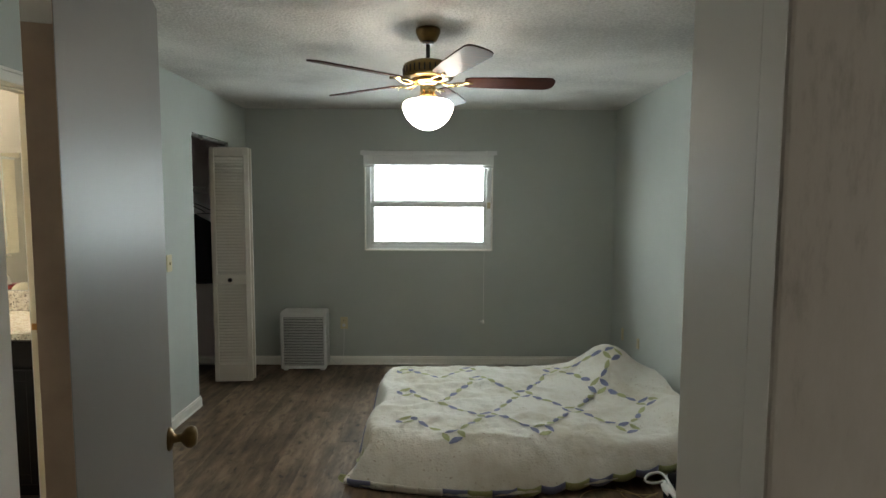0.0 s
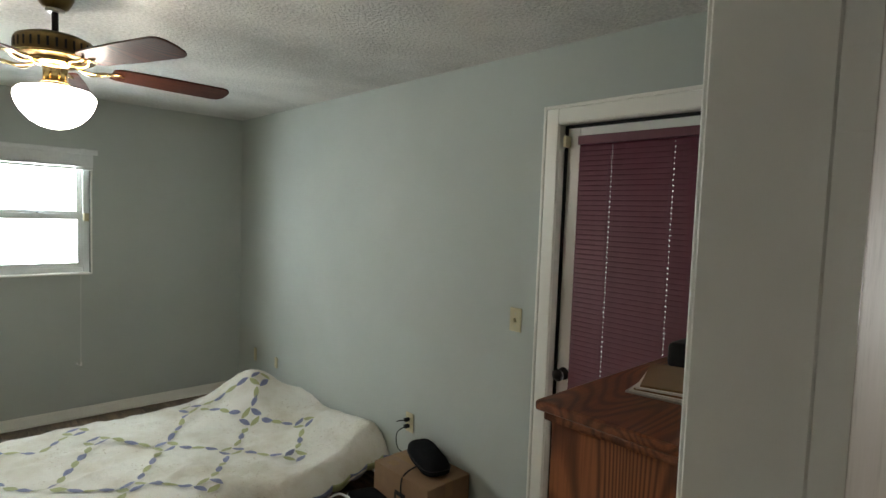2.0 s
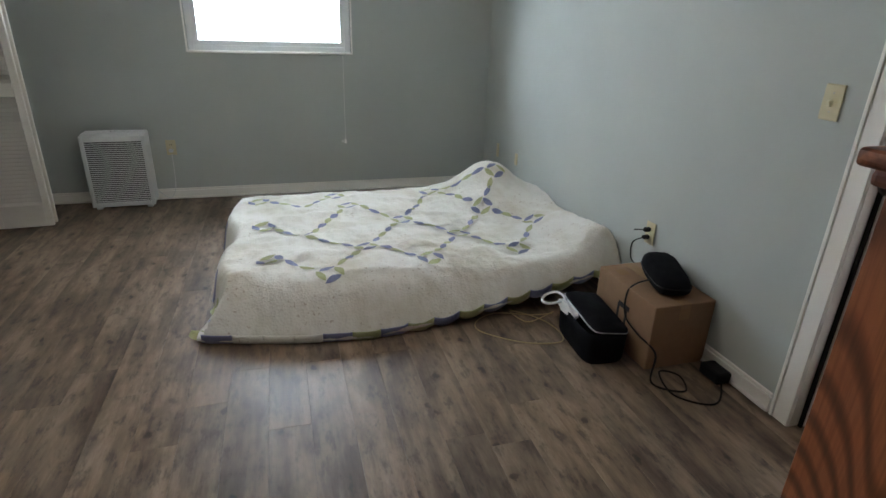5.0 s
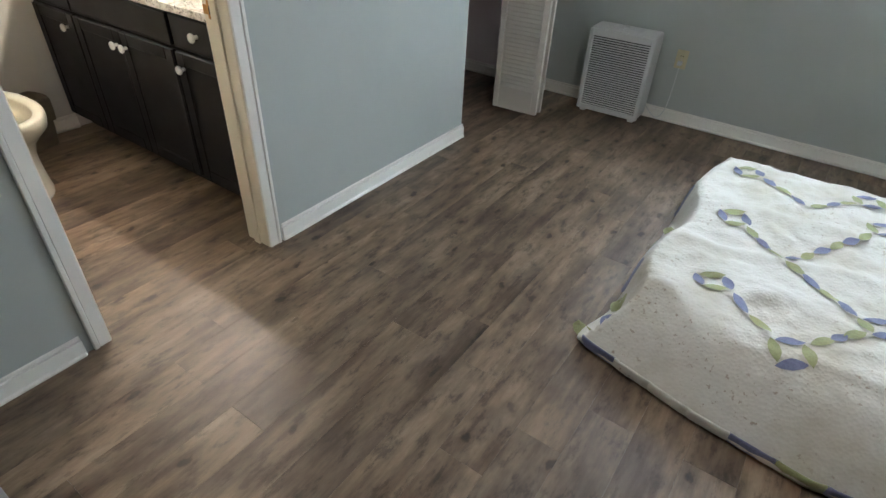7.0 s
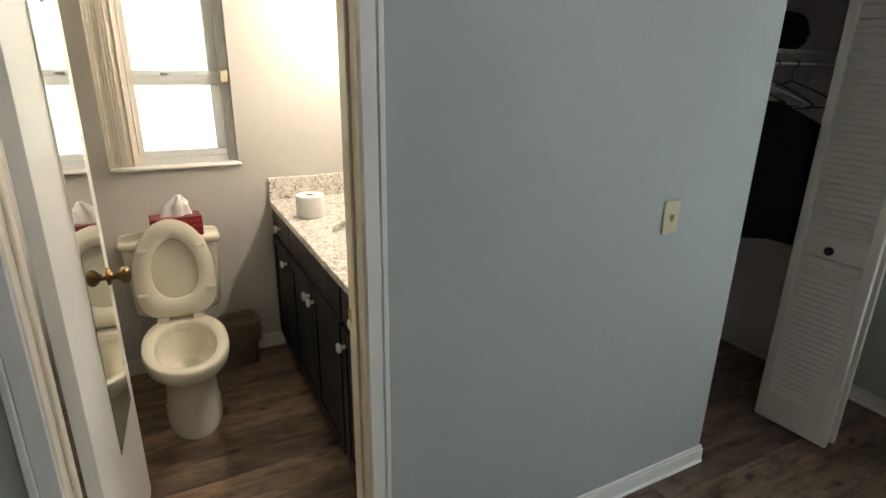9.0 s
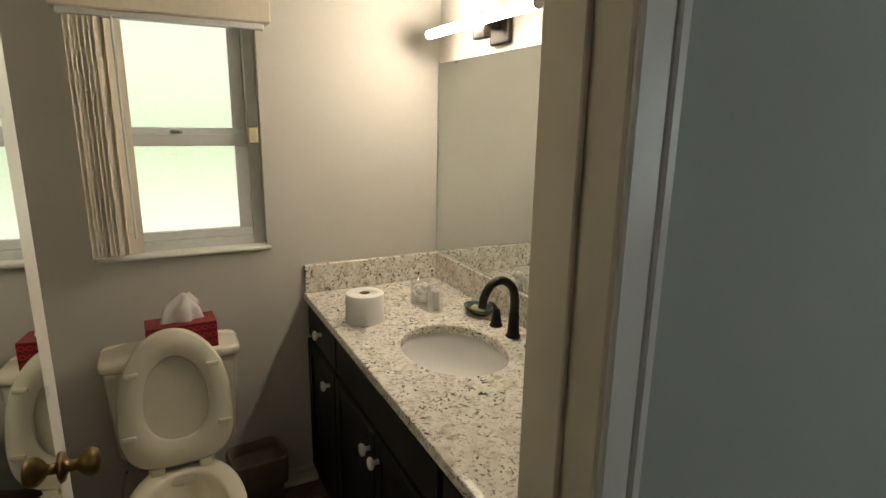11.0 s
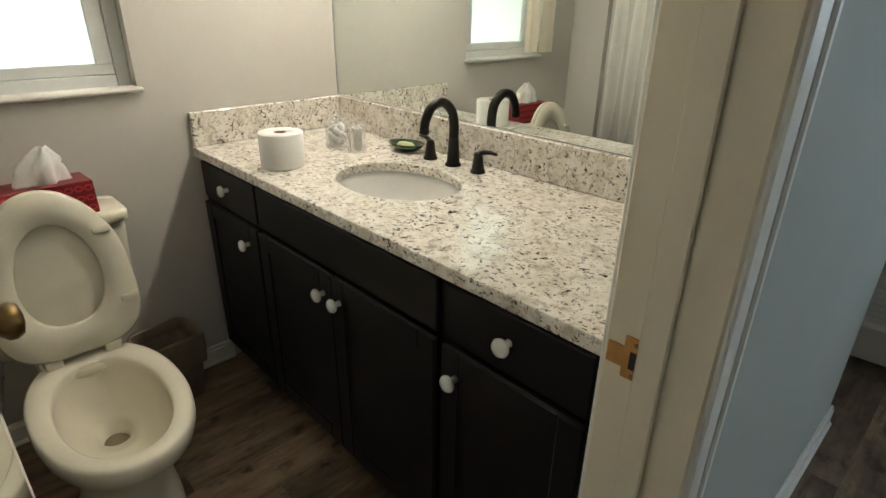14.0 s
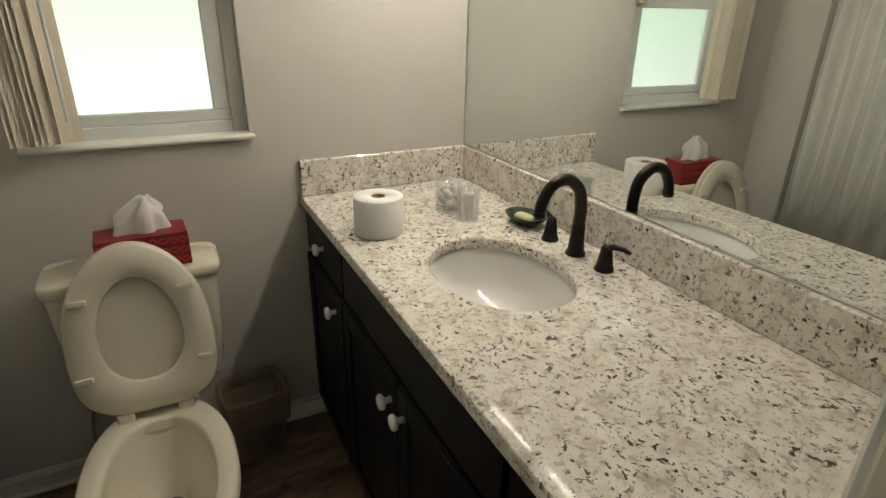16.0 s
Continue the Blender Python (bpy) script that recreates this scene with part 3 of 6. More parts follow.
# ---- windows ----
def sash_window(name, axis, a, b, z0, z1, depth, out, mat_pane, label):
    """A single-hung window in a wall opening: frame, two sashes, meeting rail with latches, panes. axis as for door frames; depth: the wall's room face; out: +1 or -1, the way outside."""
    root = tagged(new(name), label, "window", "", "structure")
    mid = (z0 + z1) / 2 - 0.030

    def bx(u0, u1, d0, d1, w0, w1, bev=0.003):
        e0, e1 = sorted((depth + out * d0, depth + out * d1))
        return box((u0, e0, w0), (u1, e1, w1), bev) if axis == "x" else box((e0, u0, w0), (e1, u1, w1), bev)

    f = 0.042
    for nm, args in (("window_frame", (a, a + f, 0.045, 0.115, z0, z1)), ("window_frame", (b - f, b, 0.045, 0.115, z0, z1)), ("window_frame", (a + f, b - f, 0.045, 0.115, z0, z0 + f)), ("window_frame", (a + f, b - f, 0.045, 0.115, z1 - f, z1))):
        part(nm, bx(*args), M_WINFRAME, root)
    st = 0.034 if b - a > 0.8 else 0.048
    for lo, hi, d, low, top in ((z0 + f, mid + 0.020, 0.05, 0.034, 0.044), (mid - 0.010, z1 - f, 0.082, 0.052, 0.028)):
        part("sash", bx(a + f, b - f, d, d + 0.026, lo, lo + low), M_WINFRAME, root)
        part("sash", bx(a + f, b - f, d, d + 0.026, hi - top, hi), M_WINFRAME, root)
        for u0, u1 in ((a + f, a + f + st), (b - f - st, b - f)):
            part("sash", bx(u0, u1, d, d + 0.026, lo + low, hi - top), M_WINFRAME, root)
        p = part("pane", bx(a + f + 0.02, b - f - 0.02, d + 0.010, d + 0.014, lo + 0.02, hi - 0.02, 0.0), mat_pane, root)
        p.visible_shadow = False
    for u in (a + (b - a) * 0.26, b - (b - a) * 0.26) if b - a > 0.8 else ((a + b) / 2,):
        part("latch", bx(u - 0.022, u + 0.022, 0.035, 0.062, mid + 0.020, mid + 0.034, 0.004), M_STEEL, root, "metal sash latch")
    return root


sash_window("window_1", "x", -0.70, 0.495, 1.12, 2.035, YN, 1, M_PANE, "white-framed single-hung window, daylight behind")
sash_window("window_2", "y", 1.965, 2.547, 1.105, 2.0, XB, -1, M_FROST, "white-framed single-hung window with frosted panes")
setting("window_sill_1", box((-0.70, YN - 0.012, 1.108), (0.495, YN + 0.05, 1.124), 0.004), M_TRIM, "thin white window sill", "window sill")
setting("window_sill_2", box((XB - 0.05, 1.955, 1.095), (XB + 0.022, 2.562, 1.112), 0.006), M_TRIM, "white marble bathroom window sill", "window sill")
setting("window_reveal_1", boxes([((-0.712, YN - 0.004, 1.112), (-0.70, YN + 0.045, 2.04)), ((0.495, YN - 0.004, 1.112), (0.507, YN + 0.045, 2.04)), ((-0.712, YN - 0.004, 2.035), (0.507, YN + 0.045, 2.047))], 0.002), M_TRIM, "white window reveal trim", "trim")
setting("backdrop", box((-2.6, YN + 0.9, 0.2), (2.4, YN + 0.92, 3.4)), M_DAY, "bright daylight outside the bedroom window", "backdrop")
setting("backdrop_garden", box((XB - 1.02, 0.6, 0.2), (XB - 1.0, 3.9, 3.4)), M_GARDEN, "blurred bright garden outside the bathroom window", "backdrop")
setting("backdrop_living", box((5.035, -1.15, 0.85), (5.045, 0.20, 1.85)), M_LIVING_DAY, "bright daylight at the living room window", "backdrop")
setting("backdrop_porch", box((XE + 0.85, 1.05, 0.0), (XE + 0.87, 2.6, 2.4)), M_PORCH, "bright daylight behind the glazed door", "backdrop")


# ---- doors ----
def knob_pair(parent, x, y, z, ny, mat, label):
    """A round knob with its rose on each face of a leaf; ny: half the leaf's thickness."""
    for s in (1, -1):
        bm = lathe([(0.030, 0), (0.031, 0.004), (0.026, 0.010), (0.012, 0.014), (0.011, 0.030), (0.019, 0.036), (0.028, 0.046), (0.029, 0.056), (0.023, 0.066), (0.008, 0.070)], 20)
        moved(bm, pose(x, y + s * ny, z, -90 * s, 0, 0))
        part("knob", bm, mat, parent, label, True)


def slab_door(name, x, y, rz, w, label, knob_mat, knob_label, h=2.03, hinge_mat=None, leaf_mat=None, edge=0.002, hinges=(0.25, 1.0, 1.8)):
    """A flush slab door whose hinge edge stands at x, y; its width runs along its own +x."""
    root = thing(name, x, y, 0.008, label, "door", "", rz)
    part("leaf", box((0, -0.0175, 0), (w, 0.0175, h), edge, None, 3), leaf_mat or M_DOOR, root)
    knob_pair(root, w - 0.062, 0, 0.925, 0.0175, knob_mat, knob_label)
    part("latch_plate", box((w - 0.0005, -0.011, 0.895), (w + 0.0015, 0.011, 0.955), 0.0006), M_ANTIQUE, root, "worn brass latch plate")
    for z in hinges:
        part("hinge", box((-0.0015, -0.0165, z - 0.045), (0.0005, 0.0165, z + 0.045), 0.0005), hinge_mat or M_TRIM, root, "painted hinge leaf")
    return root


door_1 = slab_door("door_1", -0.488, 0.668, 108.2, 0.786, "white flush bedroom door standing open, glossy paint darkened for dimness", M_ANTIQUE, "dark antique brass knob", 2.03, None, M_DOOR_DIM)
part("hinge_edge", box((-0.0010, -0.0168, 0.001), (-0.0001, 0.0168, 2.029)), M_RAWEDGE, door_1, "bare brown wooden door edge")
door_2 = slab_door("door_2", -1.992, 1.912, 176.5, 0.682, "white flush bathroom door, open, with a narrow mirror", M_ANTIQUE, "antique brass knob", 2.03, M_ANTIQUE, M_TRIM, 0.002, (0.28, 1.82))
door_3 = slab_door("door_3", 0.2865, 0.4432, 0.0, 0.72, "white painted wood-grain door open flat against the wall", M_BRASS, "brass knob", 2.03, M_TRIM, M_GRAINED, 0.006)
part("hinge_edge", box((-0.0010, -0.0168, 0.001), (-0.0001, 0.0168, 2.029)), M_TRIM, door_3, "smooth white painted door edge")
# the narrow mirror on the bathroom door
mirror_2 = thing("door_mirror", 0, 0, 0, "narrow frameless mirror clipped to the bathroom door", "mirror")
mirror_2.matrix_basis = pose(-1.992, 1.912, 0.008, 0, 0, 176.5)
part("mirror_glass", box((0.27, -0.0225, 0.47), (0.59, -0.0182, 1.76), 0.001), M_MIRROR, mirror_2)
for u in (0.272, 0.588):
    for z in (0.62, 1.10, 1.60):
        part("clip", box((u - 0.012, -0.027, z - 0.011), (u + 0.012, -0.0226, z + 0.011), 0.003), M_JAR, mirror_2, "clear plastic clip")
part("clip", box((0.42, -0.027, 1.745), (0.444, -0.0226, 1.772), 0.003), M_STEEL, mirror_2, "metal clip")

# strike plate of the bathroom door
strike = tagged(link_mesh("strike_plate", boxes([((XW - 0.105, 2.583, 0.923), (XW - 0.076, 2.587, 0.986))], 0.001), M_STRIKE), "brass strike plate on the bathroom jamb", "strike plate")
part("lip", box((XW - 0.128, 2.583, 0.937), (XW - 0.104, 2.5865, 0.969), 0.001), M_STRIKE, strike)
part("hole", box((XW - 0.095, 2.5815, 0.940), (XW - 0.080, 2.5832, 0.966), 0.0005), M_DARKHOLE, strike)
for z in (0.929, 0.977):
    part("screw", moved(lathe([(0.004, 0), (0.003, 0.0012)], 10), pose(XW - 0.0885, 2.583, z, 90, 0, 0)), M_ANTIQUE, strike)


def glazed_door():
    root = thing("door_4", XE + 0.05, 0.908, 0.01, "white exterior door with a glass pane behind burgundy blinds", "door")
    w, h = 0.874, 2.07
    t = 0.022
    for nm, lo, hi in (("stile", (0, 0, 0), (2 * t, 0.075, h)), ("stile", (0, w - 0.075, 0), (2 * t, w, h)), ("rail", (0, 0.075, h - 0.11), (2 * t, w - 0.075, h)), ("rail", (0, 0.075, 0), (2 * t, w - 0.075, 0.28))):
        part(nm, box(lo, hi, 0.003), M_DOOR, root)
    p = part("pane", box((t - 0.003, 0.07, 0.27), (t + 0.003, w - 0.07, h - 0.1)), M_PANE, root)
    p.visible_shadow = False
    bm = lathe([(0.030, 0), (0.028, 0.008), (0.011, 0.013), (0.011, 0.028), (0.027, 0.042), (0.028, 0.052), (0.010, 0.062)], 18)
    part("knob", moved(bm, pose(0, w - 0.05, 0.94, 0, -90, 0)), M_BRONZE, root, "dark bronze knob", True)
    for z in (0.22, 1.05, 1.85):
        part("hinge", moved(lathe([(0.007, -0.05), (0.007, 0.05)], 10), pose(0.0, 0.005, z)), M_TRIM, root)
    return root


glazed_door()
# black strips stand in for the jamb's shadow in the gap round the door
setting("weatherstrip", boxes([((XE + 0.040, 1.768, 0.0), (XE + 0.049, 1.7815, 2.085)), ((XE + 0.040, 0.92, 2.072), (XE + 0.049, 1.768, 2.0865))]), M_RUBBER, "dark strip standing in for shade in the gap round the glazed door", "weatherstrip")


def mini_blind(name, x, y0, y1, z0, z1, pitch, mat, label, nx=-1):
    """A horizontal slat blind hanging before a door: head rail, slats, ladder cords, bottom rail, brackets."""
    root = thing(name, x, y0, z1, label, "blind")
    w = y1 - y0
    part("head_rail", box((-0.020, 0, -0.038), (0.012, w, 0), 0.002), mat, root)
    bm0 = bmesh.new()
    prof = [(-0.0050, -0.0135), (-0.0031, -0.0025), (-0.0020, 0.0020), (0.0045, 0.0135)]
    # each slat has a routed cord hole at the two ladders
    cuts = [0.004, 0.316, 0.3195, 0.583, 0.5865, w - 0.004]
    tops = [[bm0.verts.new((px, v, pz)) for px, pz in prof] for v in cuts]
    lows = [[bm0.verts.new((px, v, pz - 0.0012)) for px, pz in prof] for v in cuts]
    for k in range(5):
        for i in range(3):
            if k in (1, 3) and i == 1:
                continue
            bm0.faces.new((tops[k][i], tops[k][i + 1], tops[k + 1][i + 1], tops[k + 1][i]))
            bm0.faces.new((lows[k + 1][i], lows[k + 1][i + 1], lows[k][i + 1], lows[k][i]))
        bm0.faces.new((tops[k][0], tops[k + 1][0], lows[k + 1][0], lows[k][0]))
        bm0.faces.new((tops[k][3], lows[k][3], lows[k + 1][3], tops[k + 1][3]))
    me = bpy.data.meshes.new("slat")
    bm0.normal_update()
    bm0.to_mesh(me)
    bm0.free()
    me.materials.append(mat)
    z = -0.050
    while z > z0 - z1 + 0.02:
        s = new("slat", me)
        s.location = (-0.004, 0, z)
        s.parent = root
        z -= pitch
    part("bottom_rail", box((-0.014, 0.002, z0 - z1), (0.008, w - 0.002, z0 - z1 + 0.014), 0.003), mat, root)
    for v in (0.324, 0.591):
        part("cord", tube([(-0.019, v, -0.035), (-0.019, v, z0 - z1 + 0.01)], 0.0010, 5), mat, root)
    for v in (-0.030, w + 0.058):
        part("bracket", box((-0.026, v, -0.045), (0.016, v + 0.014, 0.006), 0.002), M_IVORY, root, "cream plastic bracket")
    return root


mini_blind("door_blind", XE + 0.030, 0.945, 1.694, 0.35, 2.030, 0.0215, M_BURGUNDY, "closed burgundy mini blind on the glazed door")


def raised_blind():
    root = thing("window_blind", -0.715, YN + 0.022, 2.045, "white mini blind drawn up at the bedroom window", "blind")
    w = 1.225
    part("head_rail", box((-0.030, -0.052, -0.030), (w + 0.030, -0.018, 0.008), 0.003), M_BLIND, root)
    for i in range(14):
        z = -0.0335 - i * 0.0067
        part("slat", box((0, -0.047 + 0.0015 * (i % 2), z - 0.0033), (w, -0.022, z + 0.0033), 0.0010), M_BLIND, root)
    part("bottom_rail", box((0, -0.047, -0.145), (w, -0.022, -0.127), 0.004), M_BLIND, root)
    part("pull_cord", tube([(1.14, -0.05, -0.03), (1.141, -0.055, -0.8), (1.139, -0.052, -1.60)], 0.0013, 5), M_PAPER, root)
    part("cord_tassel", moved(lathe([(0.003, 0.02), (0.008, 0.012), (0.010, -0.010), (0.008, -0.016)], 12), pose(1.139, -0.052, -1.615)), M_PAPER, root, "", True)
    part("tilt_wand", tube([(0.09, -0.052, -0.03), (0.092, -0.055, -0.66)], 0.003, 6), M_JAR, root, "clear tilt wand")
    for u in (0.03, w - 0.03):
        part("bracket", box((u - 0.045, -0.056, -0.034), (u - 0.02, -0.014, 0.012), 0.002), M_BLIND, root)
    return root


raised_blind()


def vertical_blind():
    root = thing("vertical_blind", XB + 0.03, 1.945, 1.93, "beige vertical blind pushed aside under a valance", "blind")
    part("valance", box((0.0, -0.015, 0.0), (0.085, 0.64, 0.115), 0.004), M_VANE, root, "beige valance board")
    part("track", box((0.02, 0.0, -0.02), (0.055, 0.62, 0.0), 0.002), M_BLIND, root)
    rng = random.Random(2)
    prof = [(-0.042, 0.005), (-0.022, 0.001), (0.0, 0.0), (0.022, 0.001), (0.042, 0.005)]

    def vane(y, x, turn):
        ring = lambda z: [(px, py, z) for px, py in prof] + [(px, py + 0.0012, z) for px, py in prof[::-1]]
        part("vane", moved(loft([ring(-0.022), ring(-0.80)]), pose(x, y, 0, 0, 0, turn)), M_VANE, root)

    for i in range(7):
        vane(0.052 + i * 0.0135, 0.036, -64 + rng.uniform(-3, 3))
    vane(0.130, 0.012, -14)
    part("wand", tube([(0.06, 0.150, -0.02), (0.062, 0.152, -0.74)], 0.004, 6), M_BLIND, root)
    return root


vertical_blind()
lock = thing("window_lock", XB + 0.002, 2.518, 1.54, "yellowed plastic window clamp", "lock")
part("body", box((-0.03, -0.018, -0.03), (0.012, 0.018, 0.03), 0.004), M_IVORY, lock)
lock2 = thing("window_lock", 0.468, YN - 0.002, 1.545, "yellowed plastic window clamp", "lock")
part("body", box((-0.016, -0.012, -0.03), (0.016, 0.03, 0.03), 0.004), M_IVORY, lock2)


# ---- closet ----
def bifold_leaf(parent_name, x0, y, w, label, knob, rz=0.0):
    root = thing(parent_name, x0, y, 0.02, label, "closet door", "bifold closet leaves", rz)
    h, t, st = 2.0, 0.028, 0.038
    for lo, hi, nm in (((0, 0, 0), (st, t, h), "stile"), ((w - st, 0, 0), (w, t, h), "stile"), ((st, 0, 0), (w - st, t, 0.15), "rail"), ((st, 0, h - 0.075), (w - st, t, h), "rail"), ((st, 0, 0.845), (w - st, t, 0.925), "rail")):
        part(nm, box(lo, hi, 0.002), M_LOUVRE, root)
    bm = box((st - 0.004, -0.003, -0.017), (w - st + 0.004, 0.003, 0.017), 0.0015)
    me = bpy.data.meshes.new("slat")
    bm.normal_update()
    bm.to_mesh(me)
    bm.free()
    me.materials.append(M_LOUVRE)
    for a, b in ((0.162, 0.842), (0.936, 1.918)):
        z = a
        while z < b:
            s = new("slat", me)
            s.matrix_basis = pose(0, t / 2, z, -38, 0, 0)
            s.parent = root
            z += 0.0262
    if knob:
        part("knob", moved(lathe([(0.010, 0), (0.008, 0.010), (0.018, 0.020), (0.019, 0.027), (0.012, 0.033)], 16), pose(w * 0.48, 0, 0.885, 90, 0, 0)), M_BRONZE, root, "dark round knob", True)
    return root


bifold_leaf("bifold_leaf", -1.925, 4.612, 0.318, "cream louvred bifold closet leaf, folded open", True, 4.0)
bifold_leaf("bifold_leaf", -1.925, 4.668, 0.318, "cream louvred bifold leaf folded behind its twin", False, 6.5)
tagged(link_mesh("closet_track", boxes([((XW - 0.05, 4.08, 2.052), (XW - 0.015, 4.775, 2.075))], 0.002), M_STEEL), "metal bifold track under the closet header", "door track")


def wire_shelf():
    root = thing("wire_shelf", -2.595, 3.45, 1.70, "white wire closet shelf with a hang rail", "shelf")
    L = 1.74
    for x in (0.0, 0.15, 0.30, 0.39):
        part("rail", tube([(x, 0, 0), (x, L, 0)], 0.004, 6), M_PAPER, root)
    part("rail", tube([(0.40, 0, -0.055), (0.40, L, -0.055)], 0.005, 6), M_PAPER, root)
    bm = bmesh.new()
    n = 68
    for i in range(n):
        y = 0.01 + i * (L - 0.02) / (n - 1)
        tube([(0.0, y, 0.004), (0.385, y, 0.004), (0.397, y, -0.004), (0.40, y, -0.055)], 0.0015, 4, bm)
    tagged(part("cross_wires", bm, M_PAPER, root), "thin white cross wires", "", "", "stuff")
    for y in (0.35, 1.2):
        part("brace", tube([(0.38, y, -0.02), (0.01, y, -0.30)], 0.005, 6), M_PAPER, root)
    return root


wire_shelf()


def hanger(y, mat, label, lean=0.0):
    root = thing("coat_hanger", -2.195, y, 1.645, label, "hanger", "hangers on the closet rail", lean)
    hook = arc([(0.0, 0, -0.075), (0.0, 0, -0.03), (0.018, 0, -0.005), (0.006, 0, 0.012), (-0.012, 0, 0.004)], 5)
    part("hook", tube(hook, 0.003, 6), mat, root)
    part("frame", tube(arc([(0, 0, -0.075), (0.12, 0, -0.12), (0.205, 0, -0.175), (0.0, 0, -0.185), (-0.205, 0, -0.175), (-0.12, 0, -0.12), (0, 0, -0.075)], 5), 0.004, 6), mat, root)
    return root


for y, mt, lb, lean in ((4.22, M_BLIND, "white plastic coat hanger", 8), (4.42, M_BRONZE, "black plastic coat hanger", 52), (4.54, M_BLIND, "white plastic coat hanger", 40), (4.66, M_BRONZE, "black plastic coat hanger", -5), (4.80, M_BRONZE, "black plastic coat hanger", 4), (4.95, M_BLIND, "white plastic coat hanger", 0)):
    hanger(y, mt, lb, lean)


def shirt(y, label, drop=0.66, half=0.27, lean=0.0, mat=None, seed=1, sleeves=True):
    """A garment hanging from a hanger: draped body with folds, and two sleeves."""
    root = thing("hanging_shirt", -2.195, y, 1.47, label, "clothing", "clothes on the closet rail", lean)
    rings = []
    for k in range(12):
        t = k / 11
        z = 0.02 - drop * t
        wd = half * (0.45 + 0.55 * min(1, t * 5)) * (1 + 0.06 * t)
        ring = []
        for i in range(40):
            a = 2 * math.pi * i / 40
            fold = 1 + 0.35 * t * math.sin(7 * a + seed) + 0.2 * t * math.sin(11 * a + 2 * seed)
            ring.append((wd * math.cos(a), 0.05 * fold * math.sin(a), z + 0.02 * math.sin(5 * a + seed) * t))
        rings.append(ring)
    part("body", loft(rings), mat or M_BLACK, root, "", True)
    part("hem", loft([[(x * 1.006, y * 1.05, z - d) for x, y, z in rings[-1]] for d in (-0.022, -0.002, 0.003)], False), mat or M_BLACK, root, "stitched hem", True)
    for s in (1, -1) if sleeves else ():
        part("sleeve", tube(arc([(s * half * 0.6, 0, -0.02), (s * half * 0.98, 0.01, -0.12), (s * half * 1.04, 0.02, -0.36)], 4), 0.055, 10), mat or M_BLACK, root, "", True)
    return root


shirt(4.42, "wide black garment hanging flat in the closet", 0.61, 0.41, 52, None, 1, False)


def bundle(name, x, y, z, sx, sy, sz, mat, label, category, seed):
    """A soft folded heap."""
    bm = bmesh.new()
    bmesh.ops.create_icosphere(bm, subdivisions=4, radius=1.0)
    for v in bm.verts:
        n = v.co.normalized()
        k = 1 + 0.16 * noise.noise(n * 2.2 + Vector((seed, 0, 0))) + 0.06 * noise.noise(n * 6 + Vector((0, seed, 0)))
        v.co = Vector((n.x * sx * k, n.y * sy * k, max(-0.75, n.z) * sz * k + sz * 0.75))
    ob = link_mesh(name, bm, mat, True)
    ob.location = (x, y, z)
    return tagged(ob, label, category)


bundle("folded_blanket", -2.34, 4.86, 1.706, 0.12, 0.12, 0.095, M_BLACK, "dark folded cloth bundle on the closet shelf", "blanket", 3)
bundle("plastic_bag", -2.34, 4.50, 1.706, 0.16, 0.17, 0.19, M_PAPER, "white crumpled bag on the closet shelf", "bag", 8)


